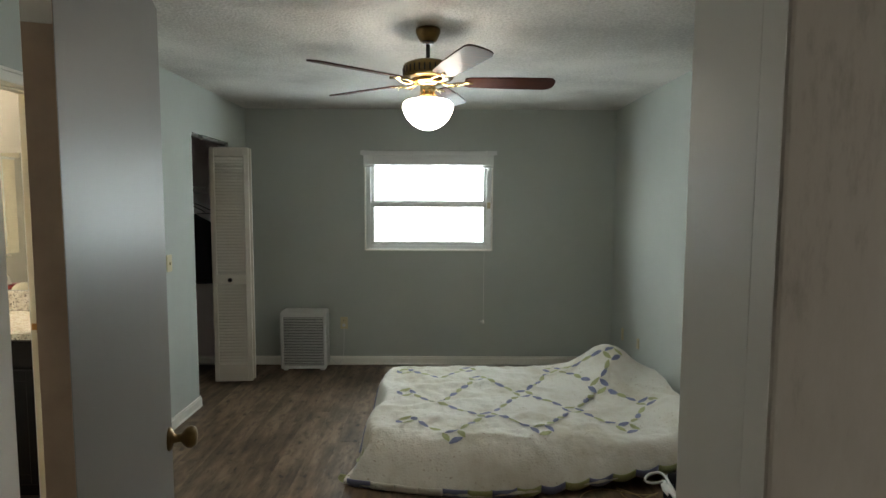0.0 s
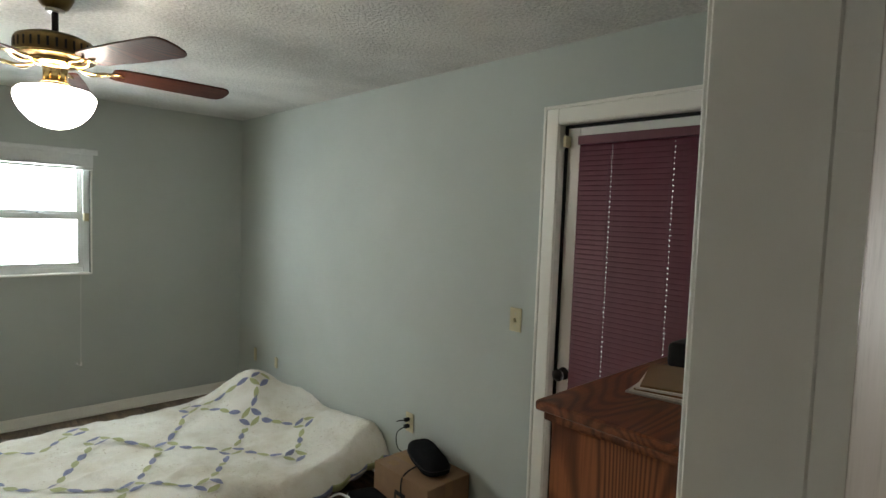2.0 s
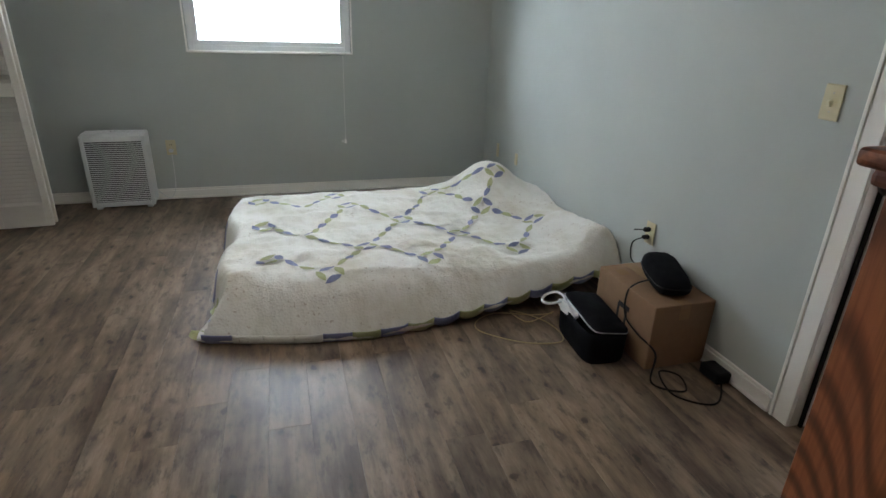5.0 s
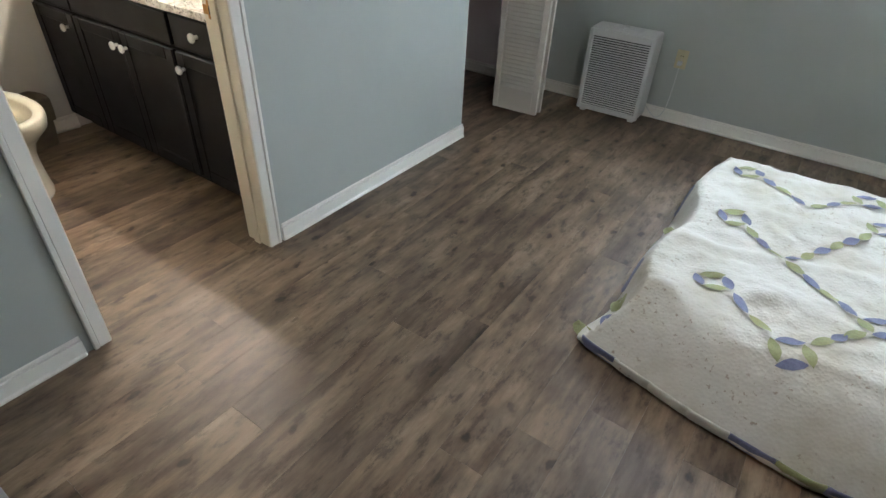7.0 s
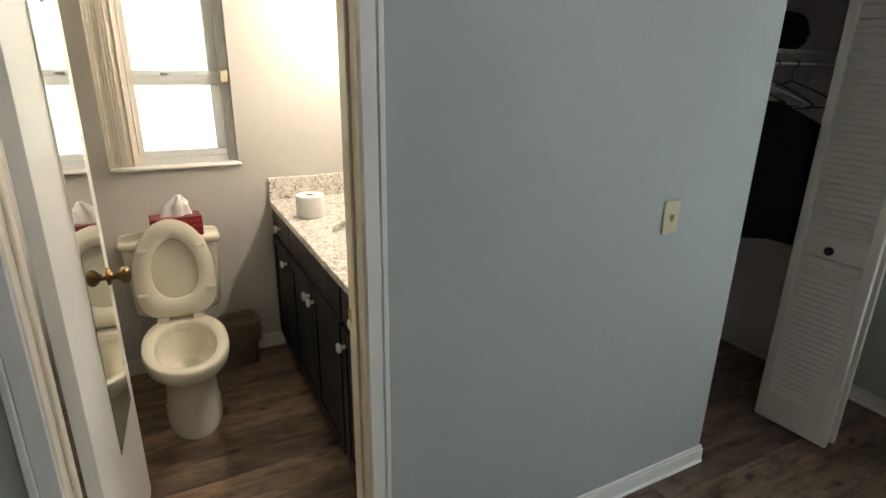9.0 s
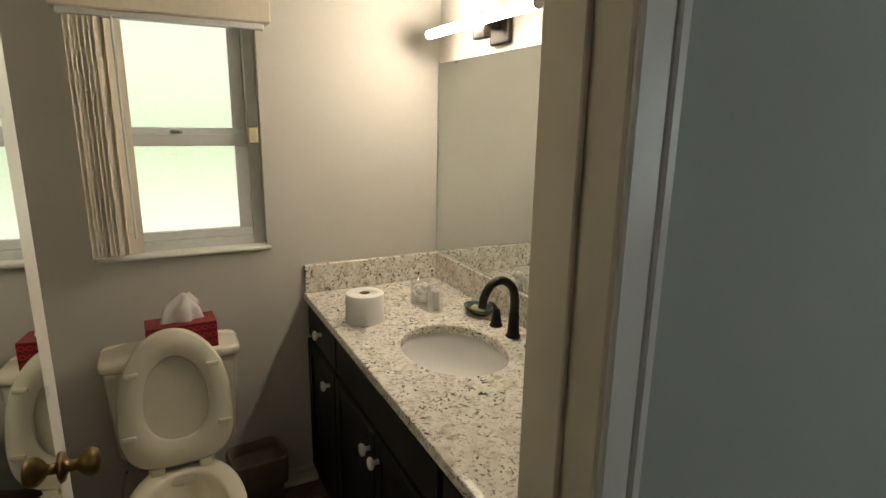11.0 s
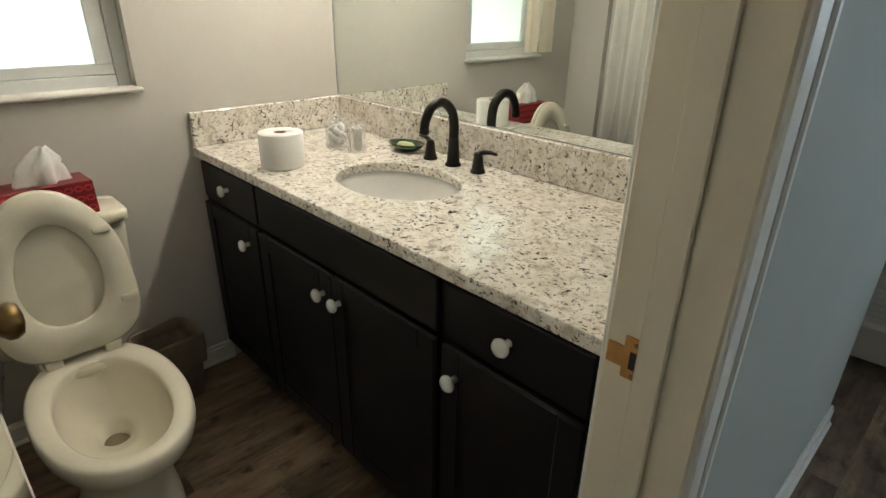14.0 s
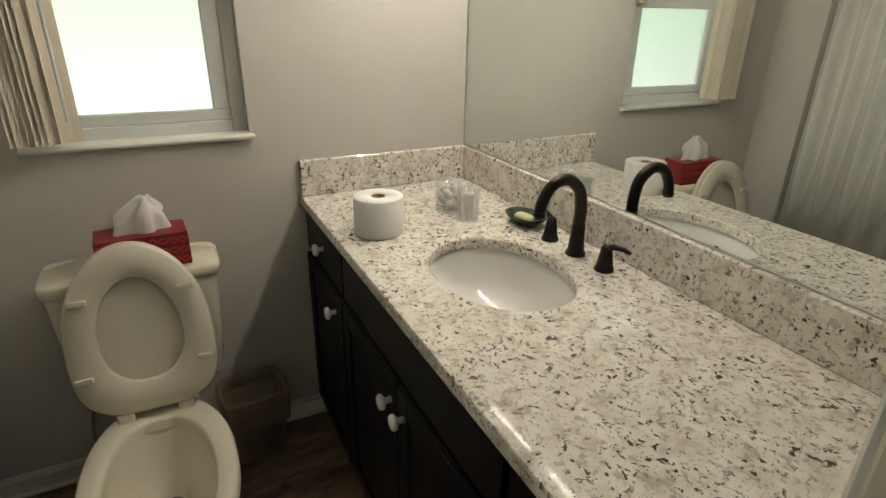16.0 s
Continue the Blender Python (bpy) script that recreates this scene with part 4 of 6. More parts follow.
# ---- ceiling fan ----
def ceiling_fan():
    root = thing("ceiling_fan", -0.058, 2.86, CEIL, "brass ceiling fan with mahogany blades and a lit bowl lamp", "ceiling fan")
    part("canopy", lathe([(0.062, 0.0), (0.064, -0.012), (0.062, -0.022), (0.052, -0.045), (0.040, -0.062), (0.020, -0.068)]), M_ANTIQUE, root, "", True)
    part("collar", lathe([(0.030, -0.066), (0.031, -0.074), (0.016, -0.078)]), M_STEEL, root, "bright metal collar", True)
    part("downrod", lathe([(0.011, -0.06), (0.011, -0.175)], 14), M_BRONZE, root, "", True)
    body = part("motor_housing", lathe([(r, z - 0.04) for r, z in [(0.030, -0.118), (0.090, -0.126), (0.122, -0.140), (0.128, -0.150), (0.128, -0.196), (0.122, -0.206), (0.090, -0.212), (0.060, -0.214)]], 40), M_ANTIQUE, root, "vented antique brass motor housing", True)
    slot = box((0.1265, -0.004, -0.230), (0.1300, 0.004, -0.196), 0.0015)
    me = bpy.data.meshes.new("vent_slot")
    slot.to_mesh(me)
    slot.free()
    me.materials.append(M_DARKHOLE)
    for i in range(30):
        s = new("vent_slot", me)
        s.matrix_basis = pose(0, 0, 0, 0, 0, i * 12)
        s.parent = body
    part("trim_ring", lathe([(0.128, -0.239), (0.133, -0.243), (0.128, -0.248)], 40, None, False), M_BRASS, root, "", True)
    part("switch_cup", lathe([(0.085, -0.252), (0.076, -0.270), (0.046, -0.280), (0.040, -0.286), (0.040, -0.330), (0.046, -0.334), (0.046, -0.340)], 30), M_BRASS, root, "polished brass switch housing", True)
    part("fitter", lathe([(0.036, -0.334), (0.055, -0.346), (0.060, -0.356)], 30), M_ANTIQUE, root, "", True)
    # lit bowl
    prof = [(0.058, -0.322), (0.112, -0.336), (0.124, -0.350), (0.127, -0.364), (0.120, -0.392), (0.104, -0.424), (0.078, -0.452), (0.046, -0.472), (0.014, -0.480)]
    part("glass_bowl", lathe([(r * 1.04, z - 0.028) for r, z in prof], 36), M_GLOBE, root, "lit opal glass bowl", True)
    for k, ang in enumerate((3.0, 75.0, 147.0, 219.0, 291.0)):
        m = pose(0, 0, -0.270, 0, 0, ang)
        arm = bmesh.new()
        for s in (1, -1):
            tube([m @ Vector(p) for p in arc([(0.075, 0.0, 0.0), (0.115, s * 0.020, -0.012), (0.150, s * 0.030, -0.006), (0.185, s * 0.012, 0.0), (0.215, s * 0.034, 0.0)], 4)], 0.0055, 6, arm)
        tube([m @ Vector(p) for p in ((0.17, 0, 0.0), (0.235, 0, 0.002))], 0.006, 6, arm)
        part("blade_arm", arm, M_BRASS, root, "cast brass blade arm", True)
        out = [(0.190, 0.040), (0.215, 0.054), (0.42, 0.064), (0.615, 0.066), (0.640, 0.058), (0.655, 0.038), (0.660, 0.0)]
        pts = out + [(x, -y) for x, y in out[-2::-1]]
        bl = loft([[(x, y, -0.0035) for x, y in pts], [(x, y, 0.0035) for x, y in pts]])
        part("blade", moved(bl, m @ pose(0, 0, 0.006, -12, 0, 0)), M_BLADE, root, "mahogany-stained blade")
    part("pull_chain", tube([(0.042, 0.01, -0.32), (0.046, 0.012, -0.42)], 0.0012, 5), M_BRASS, root)
    return root


ceiling_fan()


# ---- bed on the floor ----
FRONT = [(-0.60, 2.92), (-0.46, 2.87), (-0.10, 2.785), (0.24, 2.745), (0.78, 2.80), (1.20, 2.86), (1.55, 2.915), (1.75, 2.93)]
HEM = [(-0.6, 0.015), (0.24, 0.015), (0.60, 0.035), (1.05, 0.085), (1.55, 0.145), (1.75, 0.15)]


# soft ridges of the spread cloth: from, to, height, half width
FOLDS = [(-0.46, 3.02, 0.12, 3.30, 0.026, 0.045), (-0.42, 3.42, 0.30, 3.58, 0.020, 0.035), (-0.30, 3.80, 0.42, 3.86, 0.022, 0.04), (0.20, 3.05, 0.75, 3.52, 0.016, 0.03),
         (0.55, 3.90, 1.05, 3.62, 0.020, 0.04), (0.72, 3.10, 1.30, 3.30, 0.016, 0.035), (1.10, 3.92, 1.60, 3.35, 0.022, 0.05), (0.30, 4.20, 0.95, 3.98, 0.018, 0.035), (-0.10, 2.95, 0.50, 3.00, 0.014, 0.025)]


def lerp(table, x):
    for (a, va), (b, vb) in zip(table, table[1:]):
        if x <= b:
            return va + (vb - va) * max(0.0, (x - a)) / (b - a)
    return table[-1][1]


def sstep(t):
    t = min(1.0, max(0.0, t))
    return t * t * (3 - 2 * t)


def quilt_top(x, y):
    z = 0.233 + 0.025 * sstep((y - 3.55) / 0.6) + 0.018 * math.exp(-((x - 0.15) / 0.45) ** 2 - ((y - 3.25) / 0.5) ** 2) - 0.03 * math.exp(-((x - 1.0) / 0.3) ** 2 - ((y - 3.3) / 0.4) ** 2)
    z += 0.220 * math.exp(-((x - 1.28) / 0.22) ** 2 - ((y - 4.08) / 0.27) ** 2) + 0.070 * math.exp(-((x - 1.60) / 0.26) ** 2) * sstep((4.3 - y) / 0.5) + 0.045 * math.exp(-((x - 1.62) / 0.16) ** 2 - ((y - 3.1) / 0.26) ** 2)
    z += 0.022 * noise.noise(Vector((x * 2.6, y * 2.6, 0.3))) + 0.015 * noise.noise(Vector((x * 6, y * 6, 4))) + 0.007 * noise.noise(Vector((x * 15, y * 15, 9)))
    for x0, y0, x1, y1, h, r in FOLDS:
        dx, dy = x1 - x0, y1 - y0
        k = ((x - x0) * dx + (y - y0) * dy) / (dx * dx + dy * dy)
        wave = 0.02 * math.sin(k * 5 + x0 * 9)
        d = ((x - x0) * dy - (y - y0) * dx) / math.hypot(dx, dy) + wave
        z += 0.55 * h * math.exp(-(d / r) ** 2) * sstep(min(k, 1 - k) / 0.3 + 0.35)
    z += 0.006 * math.sin((x * 0.75 + y) * 16) * math.exp(-((x + 0.15) / 0.3) ** 2 - ((y - 3.2) / 0.35) ** 2)
    return z


def quilt_at(x, y):
    yf, hem = lerp(FRONT, x), lerp(HEM, x)
    top = quilt_top(x, y)
    f = (y - yf) / (0.34 - 0.15 * sstep((x - 0.7) / 0.6))
    z = hem + (top - hem) * (1 - (1 - min(1, max(0, f))) ** 2.7)
    left = -0.455 + 0.030 * math.sin(y * 9) - 0.10 * sstep((3.05 - y) / 0.25)
    fl = (x - left) / 0.085
    z = min(z, 0.03 + (top - 0.03) * (1 - (1 - min(1, max(0, fl))) ** 2.6))
    bk = (4.375 + 0.012 * math.sin(x * 8) - y) / 0.085
    z = min(z, 0.03 + (top - 0.03) * (1 - (1 - min(1, max(0, bk))) ** 2.6))
    rt = (1.662 - 0.01 * math.sin(y * 6) - x) / 0.07
    return min(z, 0.10 + (top - 0.10) * (1 - (1 - min(1, max(0, rt))) ** 2.4))


def build_bed():
    mat = thing("mattress", 0, 0, 0, "dark mattress lying on the floor under a quilt", "mattress")
    bm = bmesh.new()
    add_box(bm, (-0.34, 3.10, 0.0), (1.56, 4.30, 0.16), 0.05, None, 3)
    part("pad", bm, M_BLACK, mat, "black mattress side", True)
    pil = bundle("pillow", 1.25, 4.05, 0.16, 0.20, 0.27, 0.10, M_PAPER, "pillow pushed up under the quilt", "pillow", 5)

    q = thing("quilt", 0, 0, 0, "cream quilt with blue and olive leaf rings, spread over a mattress", "quilt")
    nx, ny = 200, 150
    bm = bmesh.new()
    grid = []
    for i in range(nx + 1):
        s = i / nx
        col = []
        for j in range(ny + 1):
            t = j / ny
            x = -0.475 + s * (1.660 + 0.475)
            x += -0.045 * sstep((0.10 - s) / 0.1) * sstep((0.16 - t) / 0.16)
            yf = lerp(FRONT, x)
            y = yf + (4.385 - yf) * t
            z = quilt_at(x, y)
            puff = 0.0034 * noise.noise(Vector((x * 38, y * 38, 1.0)))
            y += 0.016 * noise.noise(Vector((x * 6.5, 2.0, 0.5))) * sstep((0.10 - t) / 0.1)
            if t < 0.02:
                y -= 0.006 * abs(math.sin(x * 34))
            col.append(bm.verts.new((x, y, z + puff)))
        grid.append(col)
    for a, b in zip(grid, grid[1:]):
        for j in range(ny):
            bm.faces.new((a[j], b[j], b[j + 1], a[j + 1]))
    cover = part("cover", bm, M_QUILT, q, "", True)
    so = cover.modifiers.new("thickness", "SOLIDIFY")
    so.thickness, so.offset = 0.008, -1.0

    def leaf(cx, cy, ang, mat, length=0.086, width=0.036):
        """A cotton leaf sewn on, lying on the quilt's surface."""
        bm = bmesh.new()
        c, s = math.cos(ang), math.sin(ang)

        def at(u, v):
            x, y = cx + u * c - v * s, cy + u * s + v * c
            return (x, y, quilt_at(x, y) + 0.0062 + 0.0034 * noise.noise(Vector((x * 38, y * 38, 1.0))))

        n = 7
        us = [-length / 2 + length * k / (n - 1) for k in range(n)]
        half = [width / 2 * math.sin(math.pi * k / (n - 1)) ** 0.8 for k in range(n)]
        up, mid, dn = ([bm.verts.new(at(us[k], e * half[k])) for k in range(1, n - 1)] for e in (1, 0, -1))
        a, b = bm.verts.new(at(us[0], 0)), bm.verts.new(at(us[-1], 0))
        for lo, hi in ((dn, mid), (mid, up)):
            bm.faces.new((a, lo[0], hi[0]))
            bm.faces.new((b, hi[-1], lo[-1]))
            for k in range(len(lo) - 1):
                bm.faces.new((lo[k], lo[k + 1], hi[k + 1], hi[k]))
        part("leaf_patch", bm, mat, cover, "", True)

    N = {"A0": (-0.190, 3.195), "A1": (0.088, 2.995), "A2": (0.606, 3.076), "A3": (1.136, 3.157), "B1": (0.308, 3.285), "B2": (0.874, 3.44), "B3": (1.368, 3.475), "C0": (-0.224, 3.70), "L": (-0.009, 3.489),
         "C1": (0.588, 3.706), "C2": (1.125, 3.748), "D": (0.292, 3.964), "E": (0.878, 4.155), "F": (1.293, 3.975), "G": (0.013, 3.955), "D0": (-0.260, 4.166), "H": (0.227, 4.206)}
    for k, (x, y) in N.items():
        if k in "LG":
            continue
        for i in range(4):
            a = i * math.pi / 2 + 0.25
            leaf(x + 0.046 * math.cos(a), y + 0.046 * math.sin(a), a + math.pi / 2 + 0.2, (M_BLUE, M_GREEN)[(i + len(k) + ord(k[-1])) % 2], 0.090, 0.036)
    for k, pair in enumerate("A0-A1 A1-B1 B1-A2 A2-B2 B2-A3 A3-B3 B3-C2 C2-B2 B2-C1 C1-B1 B1-L L-C0 L-D D-C1 C1-E E-C2 C2-F E-F D0-G G-H".split()):
        (x0, y0), (x1, y1) = (N[n] for n in pair.split("-"))
        d, a = math.hypot(x1 - x0, y1 - y0), math.atan2(y1 - y0, x1 - x0)
        m0, m1 = (0.015 if n in "LG" else 0.082 for n in pair.split("-"))
        cnt = max(1, int(round((d - m0 - m1) / 0.078)))
        for i in range(cnt):
            t = (m0 + (d - m0 - m1) * (i + 0.5) / cnt) / d
            leaf(x0 + (x1 - x0) * t, y0 + (y1 - y0) * t, a + (0.12 if i % 2 else -0.12), (M_BLUE, M_GREEN)[(i + k) % 2], 0.086, 0.035)
    # scalloped border at the hem
    x, k = -0.50, 0
    while x < 1.60:
        bm = bmesh.new()
        w = 0.135
        rows = []
        for i in range(7):
            u = x + w * i / 6
            yf, hz = lerp(FRONT, u), lerp(HEM, u)
            sc = math.sin(math.pi * i / 6)
            rows.append([bm.verts.new((u, yf - 0.006 + 0.016 * (1 - e) * 0.4, max(0.004, hz - 0.008 - 0.020 * sc) + 0.042 * e)) for e in (0, 0.5, 1)])
        for a, b in zip(rows, rows[1:]):
            for i in range(2):
                bm.faces.new((a[i], b[i], b[i + 1], a[i + 1]))
        p = part("border_scallop", bm, (M_BLUE, M_GREEN)[k % 2] if x > 0.05 or k % 4 == 0 else M_QUILT, cover, "", True)
        so = p.modifiers.new("thickness", "SOLIDIFY")
        so.thickness = 0.005
        x += w - 0.004
        k += 1
    for k, y in enumerate((3.02, 3.12, 3.24, 3.40, 3.60, 3.78, 3.95, 4.12, 4.25)):
        leaf(-0.462, y, 1.5, (M_BLUE, M_GREEN)[k % 2], 0.09, 0.045)
    # turned-out corner
    flap = part("corner_flap", loft([[(-0.50, 2.905, 0.006), (-0.44, 2.865, 0.006), (-0.42, 2.90, 0.030), (-0.47, 2.935, 0.034)], [(-0.565, 2.955, 0.008), (-0.545, 2.925, 0.006), (-0.53, 2.945, 0.026), (-0.55, 2.965, 0.030)]]), M_GREEN, cover, "olive turned-out corner")


build_bed()


# ---- bedroom things ----
def air_purifier():
    root = thing("air_purifier", -1.260, 5.086, 0, "white box air purifier with a slatted front grille", "air purifier", "", 1.5)
    w, d, h = 0.422, 0.19, 0.558
    part("housing", box((-w / 2, -d / 2 + 0.02, 0.02), (w / 2, d / 2, h), 0.022, None, 3), M_PLASTIC, root, "", True)
    part("front_frame", boxes([((-w / 2, -d / 2, 0.02), (-w / 2 + 0.026, -d / 2 + 0.03, h - 0.012)), ((w / 2 - 0.026, -d / 2, 0.02), (w / 2, -d / 2 + 0.03, h - 0.012)),
                               ((-w / 2 + 0.026, -d / 2, 0.02), (w / 2 - 0.026, -d / 2 + 0.03, 0.052)), ((-w / 2 + 0.026, -d / 2, h - 0.055), (w / 2 - 0.026, -d / 2 + 0.03, h - 0.012))], 0.004), M_PLASTIC, root)
    part("grille_back", box((-w / 2 + 0.02, -d / 2 + 0.017, 0.05), (w / 2 - 0.02, -d / 2 + 0.0195, h - 0.05)), M_DARKHOLE, root)
    bm = box((-w / 2 + 0.024, -0.004, -0.0038), (w / 2 - 0.024, 0.004, 0.0038), 0.0012)
    me = bpy.data.meshes.new("grille_slat")
    bm.to_mesh(me)
    bm.free()
    me.materials.append(M_PLASTIC)
    z = 0.062
    while z < h - 0.058:
        s = new("grille_slat", me)
        s.location = (0, -d / 2 + 0.011, z)
        s.parent = root
        z += 0.0148
    part("control_panel", box((-0.10, -0.06, h - 0.001), (0.10, 0.03, h + 0.006), 0.003), M_PLASTIC, root)
    part("dial", moved(lathe([(0.020, 0), (0.018, 0.014), (0.010, 0.016)], 18), pose(0.0, -0.03, h + 0.004)), M_PLASTIC, root, "", True)
    for x in (-0.17, 0.17):
        for y in (-0.06, 0.08):
            part("foot", box((x - 0.02, y - 0.02, 0), (x + 0.02, y + 0.02, 0.022), 0.003), M_PLASTIC, root)
    part("power_cord", tube(arc([(0.20, 0.06, 0.10), (0.29, 0.075, 0.02), (0.34, 0.085, 0.10), (0.350, 0.090, 0.36)], 6), 0.003, 6), M_PLASTIC, root)
    return root


air_purifier()


def outlet(x, y, z, face, label, plugs=0):
    """A duplex outlet; face: degrees that turn its -y front into the room."""
    root = thing("wall_outlet", x, y, z, label, "outlet", "", face)
    part("plate", box((-0.036, -0.006, -0.058), (0.036, 0, 0.058), 0.003), M_IVORY, root)
    for s in (0.020, -0.020):
        part("socket", box((-0.017, -0.008, s - 0.014), (0.017, -0.005, s + 0.014), 0.003), M_IVORY, root)
        part("slot", boxes([((-0.008, -0.0085, s - 0.004), (-0.0055, -0.0078, s + 0.006)), ((0.0055, -0.0085, s - 0.004), (0.008, -0.0078, s + 0.006))]), M_DARKHOLE, root)
    part("screw", moved(lathe([(0.003, 0), (0.002, 0.001)], 8), pose(0, -0.006, 0, 90, 0, 0)), M_STEEL, root)
    return root


def switch(x, y, z, face, label):
    root = thing("light_switch", x, y, z, label, "light switch", "", face)
    part("plate", box((-0.036, -0.006, -0.058), (0.036, 0, 0.058), 0.003), M_IVORY, root)
    part("toggle", moved(box((-0.005, -0.014, -0.011), (0.005, 0, 0.011), 0.002), pose(0, -0.004, 0, 18, 0, 0)), M_IVORY, root)
    for s in (0.03, -0.03):
        part("screw", moved(lathe([(0.003, 0), (0.002, 0.001)], 8), pose(0, -0.006, s, 90, 0, 0)), M_STEEL, root)
    return root


outlet(-0.915, YN - 0.001, 0.41, 0, "ivory outlet with a white plug, low on the wall")
outlet(XE - 0.001, 2.752, 0.42, -90, "ivory outlet with two black plugs above a box")
switch(XE - 0.001, 1.985, 1.165, -90, "ivory light switch beside the glazed door")
switch(XW + 0.001, 3.673, 1.145, 90, "ivory light switch on the blue-grey wall")
for y, z, h in ((4.85, 0.39, 0.11), (4.46, 0.40, 0.09)):
    p = thing("wall_plate", XE - 0.001, y, z, "small ivory blank plate low on the wall", "wall plate", "", -90)
    part("plate", box((-0.018, -0.012, -h / 2), (0.018, 0, h / 2), 0.003), M_IVORY, p)
nail = thing("wall_anchor", 0.405, YN, 0.425, "small white wall anchor", "wall anchor")
part("head", moved(lathe([(0.009, 0), (0.008, 0.006), (0.003, 0.008)], 12), pose(0, 0, 0, 90, 0, 0)), M_PLASTIC, nail, "", True)
plug = thing("plug", -0.915, YN - 0.009, 0.39, "white plug in the outlet", "plug")
part("body", box((-0.014, -0.03, -0.012), (0.014, 0, 0.012), 0.004), M_PLASTIC, plug)
for dz in (0.022, -0.018):
    pl = thing("plug", XE - 0.009, 2.752, 0.42 + dz, "black plug in the outlet", "plug", "plugs")
    part("body", box((-0.035, -0.012, -0.010), (0, 0.012, 0.010), 0.004), M_RUBBER, pl)
    pts = [(-0.03, 0, 0), (-0.075, 0.01, 0.002 if dz > 0 else -0.02), (-0.085, 0.012, 0.0 if dz > 0 else -0.06)]
    if dz < 0:
        pts += [(-0.082, 0.0, -0.11), (-0.095, -0.06, -0.115), (-0.11, -0.15, -0.105)]
    part("cable", tube(arc(pts, 5), 0.003, 6), M_RUBBER, pl)


def carton():
    root = thing("cardboard_box", 1.50, 2.455, 0, "brown cardboard box taped shut, on the floor by the bed", "box")
    w, d, h = 0.30, 0.435, 0.30
    x0, x1, y0, y1 = -w / 2, w / 2, -d / 2, d / 2
    t = 0.004
    for nm, lo, hi in (("side_panel", (x0, y0, 0), (x0 + t, y1, h)), ("side_panel", (x1 - t, y0, 0), (x1, y1, h)), ("side_panel", (x0 + t, y0, 0), (x1 - t, y0 + t, h)), ("side_panel", (x0 + t, y1 - t, 0), (x1 - t, y1, h))):
        part(nm, box(lo, hi, 0.0015), M_CARD, root)
    for a, b, tilt in ((x0, -0.001, 1.2), (0.001, x1, -0.8)):
        part("flap", moved(box((a, y0, -0.002), (b, y1, 0.002), 0.0012), pose(0, 0, h + 0.002)), M_CARD, root)
    part("tape", boxes([((-0.026, y0 - 0.001, h + 0.0041), (0.026, y1 + 0.001, h + 0.0048)), ((-0.026, y0 - 0.0012, h - 0.07), (0.026, y0 - 0.0002, h + 0.0045))]), M_TAPE, root, "shiny brown packing tape")
    part("handle_hole", box((x0 - 0.001, -0.05, 0.19), (x0 + 0.002, 0.035, 0.215), 0.001), M_DARKHOLE, root)
    for y in (-0.03, 0.03):
        part("printed_mark", box((x0 - 0.0008, y - 0.008, 0.10), (x0 - 0.0001, y + 0.008, 0.20), 0.0), M_DARKHOLE, root, "dark printed mark")
    part("printed_mark", box((-0.11, 0.10, h + 0.0041), (-0.06, 0.16, h + 0.0044)), M_TAPE, root, "faint printed mark")
    return root


carton()


def pouch():
    root = thing("black_pouch", 1.53, 2.435, 0.305, "rounded black soft case on the cardboard box", "case", "", 71)
    rings = []
    for k in range(9):
        t = k / 8
        s = math.sin(math.pi * (0.10 + 0.80 * t)) ** 0.30
        ring = ellipse(0, 0, 0, 0.165 * s, 0.082 * s, 40, 3.6)
        rings.append([(x, y, (0.092 + 0.020 * x / 0.165) * t + 0.010 * t * noise.noise(Vector((x * 16, y * 16, t)))) for x, y, z in ring])
    part("shell", loft(rings), M_FABRIC_DK, root, "", True)
    part("zip", tube([Vector(p) for p in ellipse(0, 0, 0.046, 0.165, 0.083, 40, 3.6)] + [Vector(ellipse(0, 0, 0.046, 0.165, 0.083, 40, 3.6)[0])], 0.0025, 5), M_RUBBER, root)
    return root


pouch()


def tote():
    root = thing("storage_tote", 1.222, 2.487, 0, "open black fabric caddy with white cables, on the floor", "caddy", "", -4.0)
    ring = lambda z, k: ellipse(0, 0, z, 0.100 * k, 0.182 * k, 32, 5)
    part("body", loft([ring(0.0, 0.92), ring(0.02, 0.97), ring(0.11, 1.0), ring(0.15, 1.0), ring(0.15, 0.95), ring(0.10, 0.93)]), M_FABRIC_DK, root, "", True)
    lid = loft([ellipse(0, 0, z, 0.088 * k, 0.174 * k, 32, 7) for z, k in ((0.0, 0.98), (0.004, 1.0), (0.014, 1.0), (0.018, 0.97))])
    part("lid", moved(lid, pose(0.006, -0.004, 0.162, 3, 7, 0)), M_FABRIC_DK, root, "dark padded lid", True)
    part("lid_piping", tube([pose(0.006, -0.004, 0.168, 3, 7, 0) @ Vector(p) for p in ellipse(0, 0, 0, 0.089, 0.175, 48, 7)] + [pose(0.006, -0.004, 0.168, 3, 7, 0) @ Vector(ellipse(0, 0, 0, 0.089, 0.175, 48, 7)[0])], 0.0022, 6), M_PLASTIC, root, "pale piping")
    return root


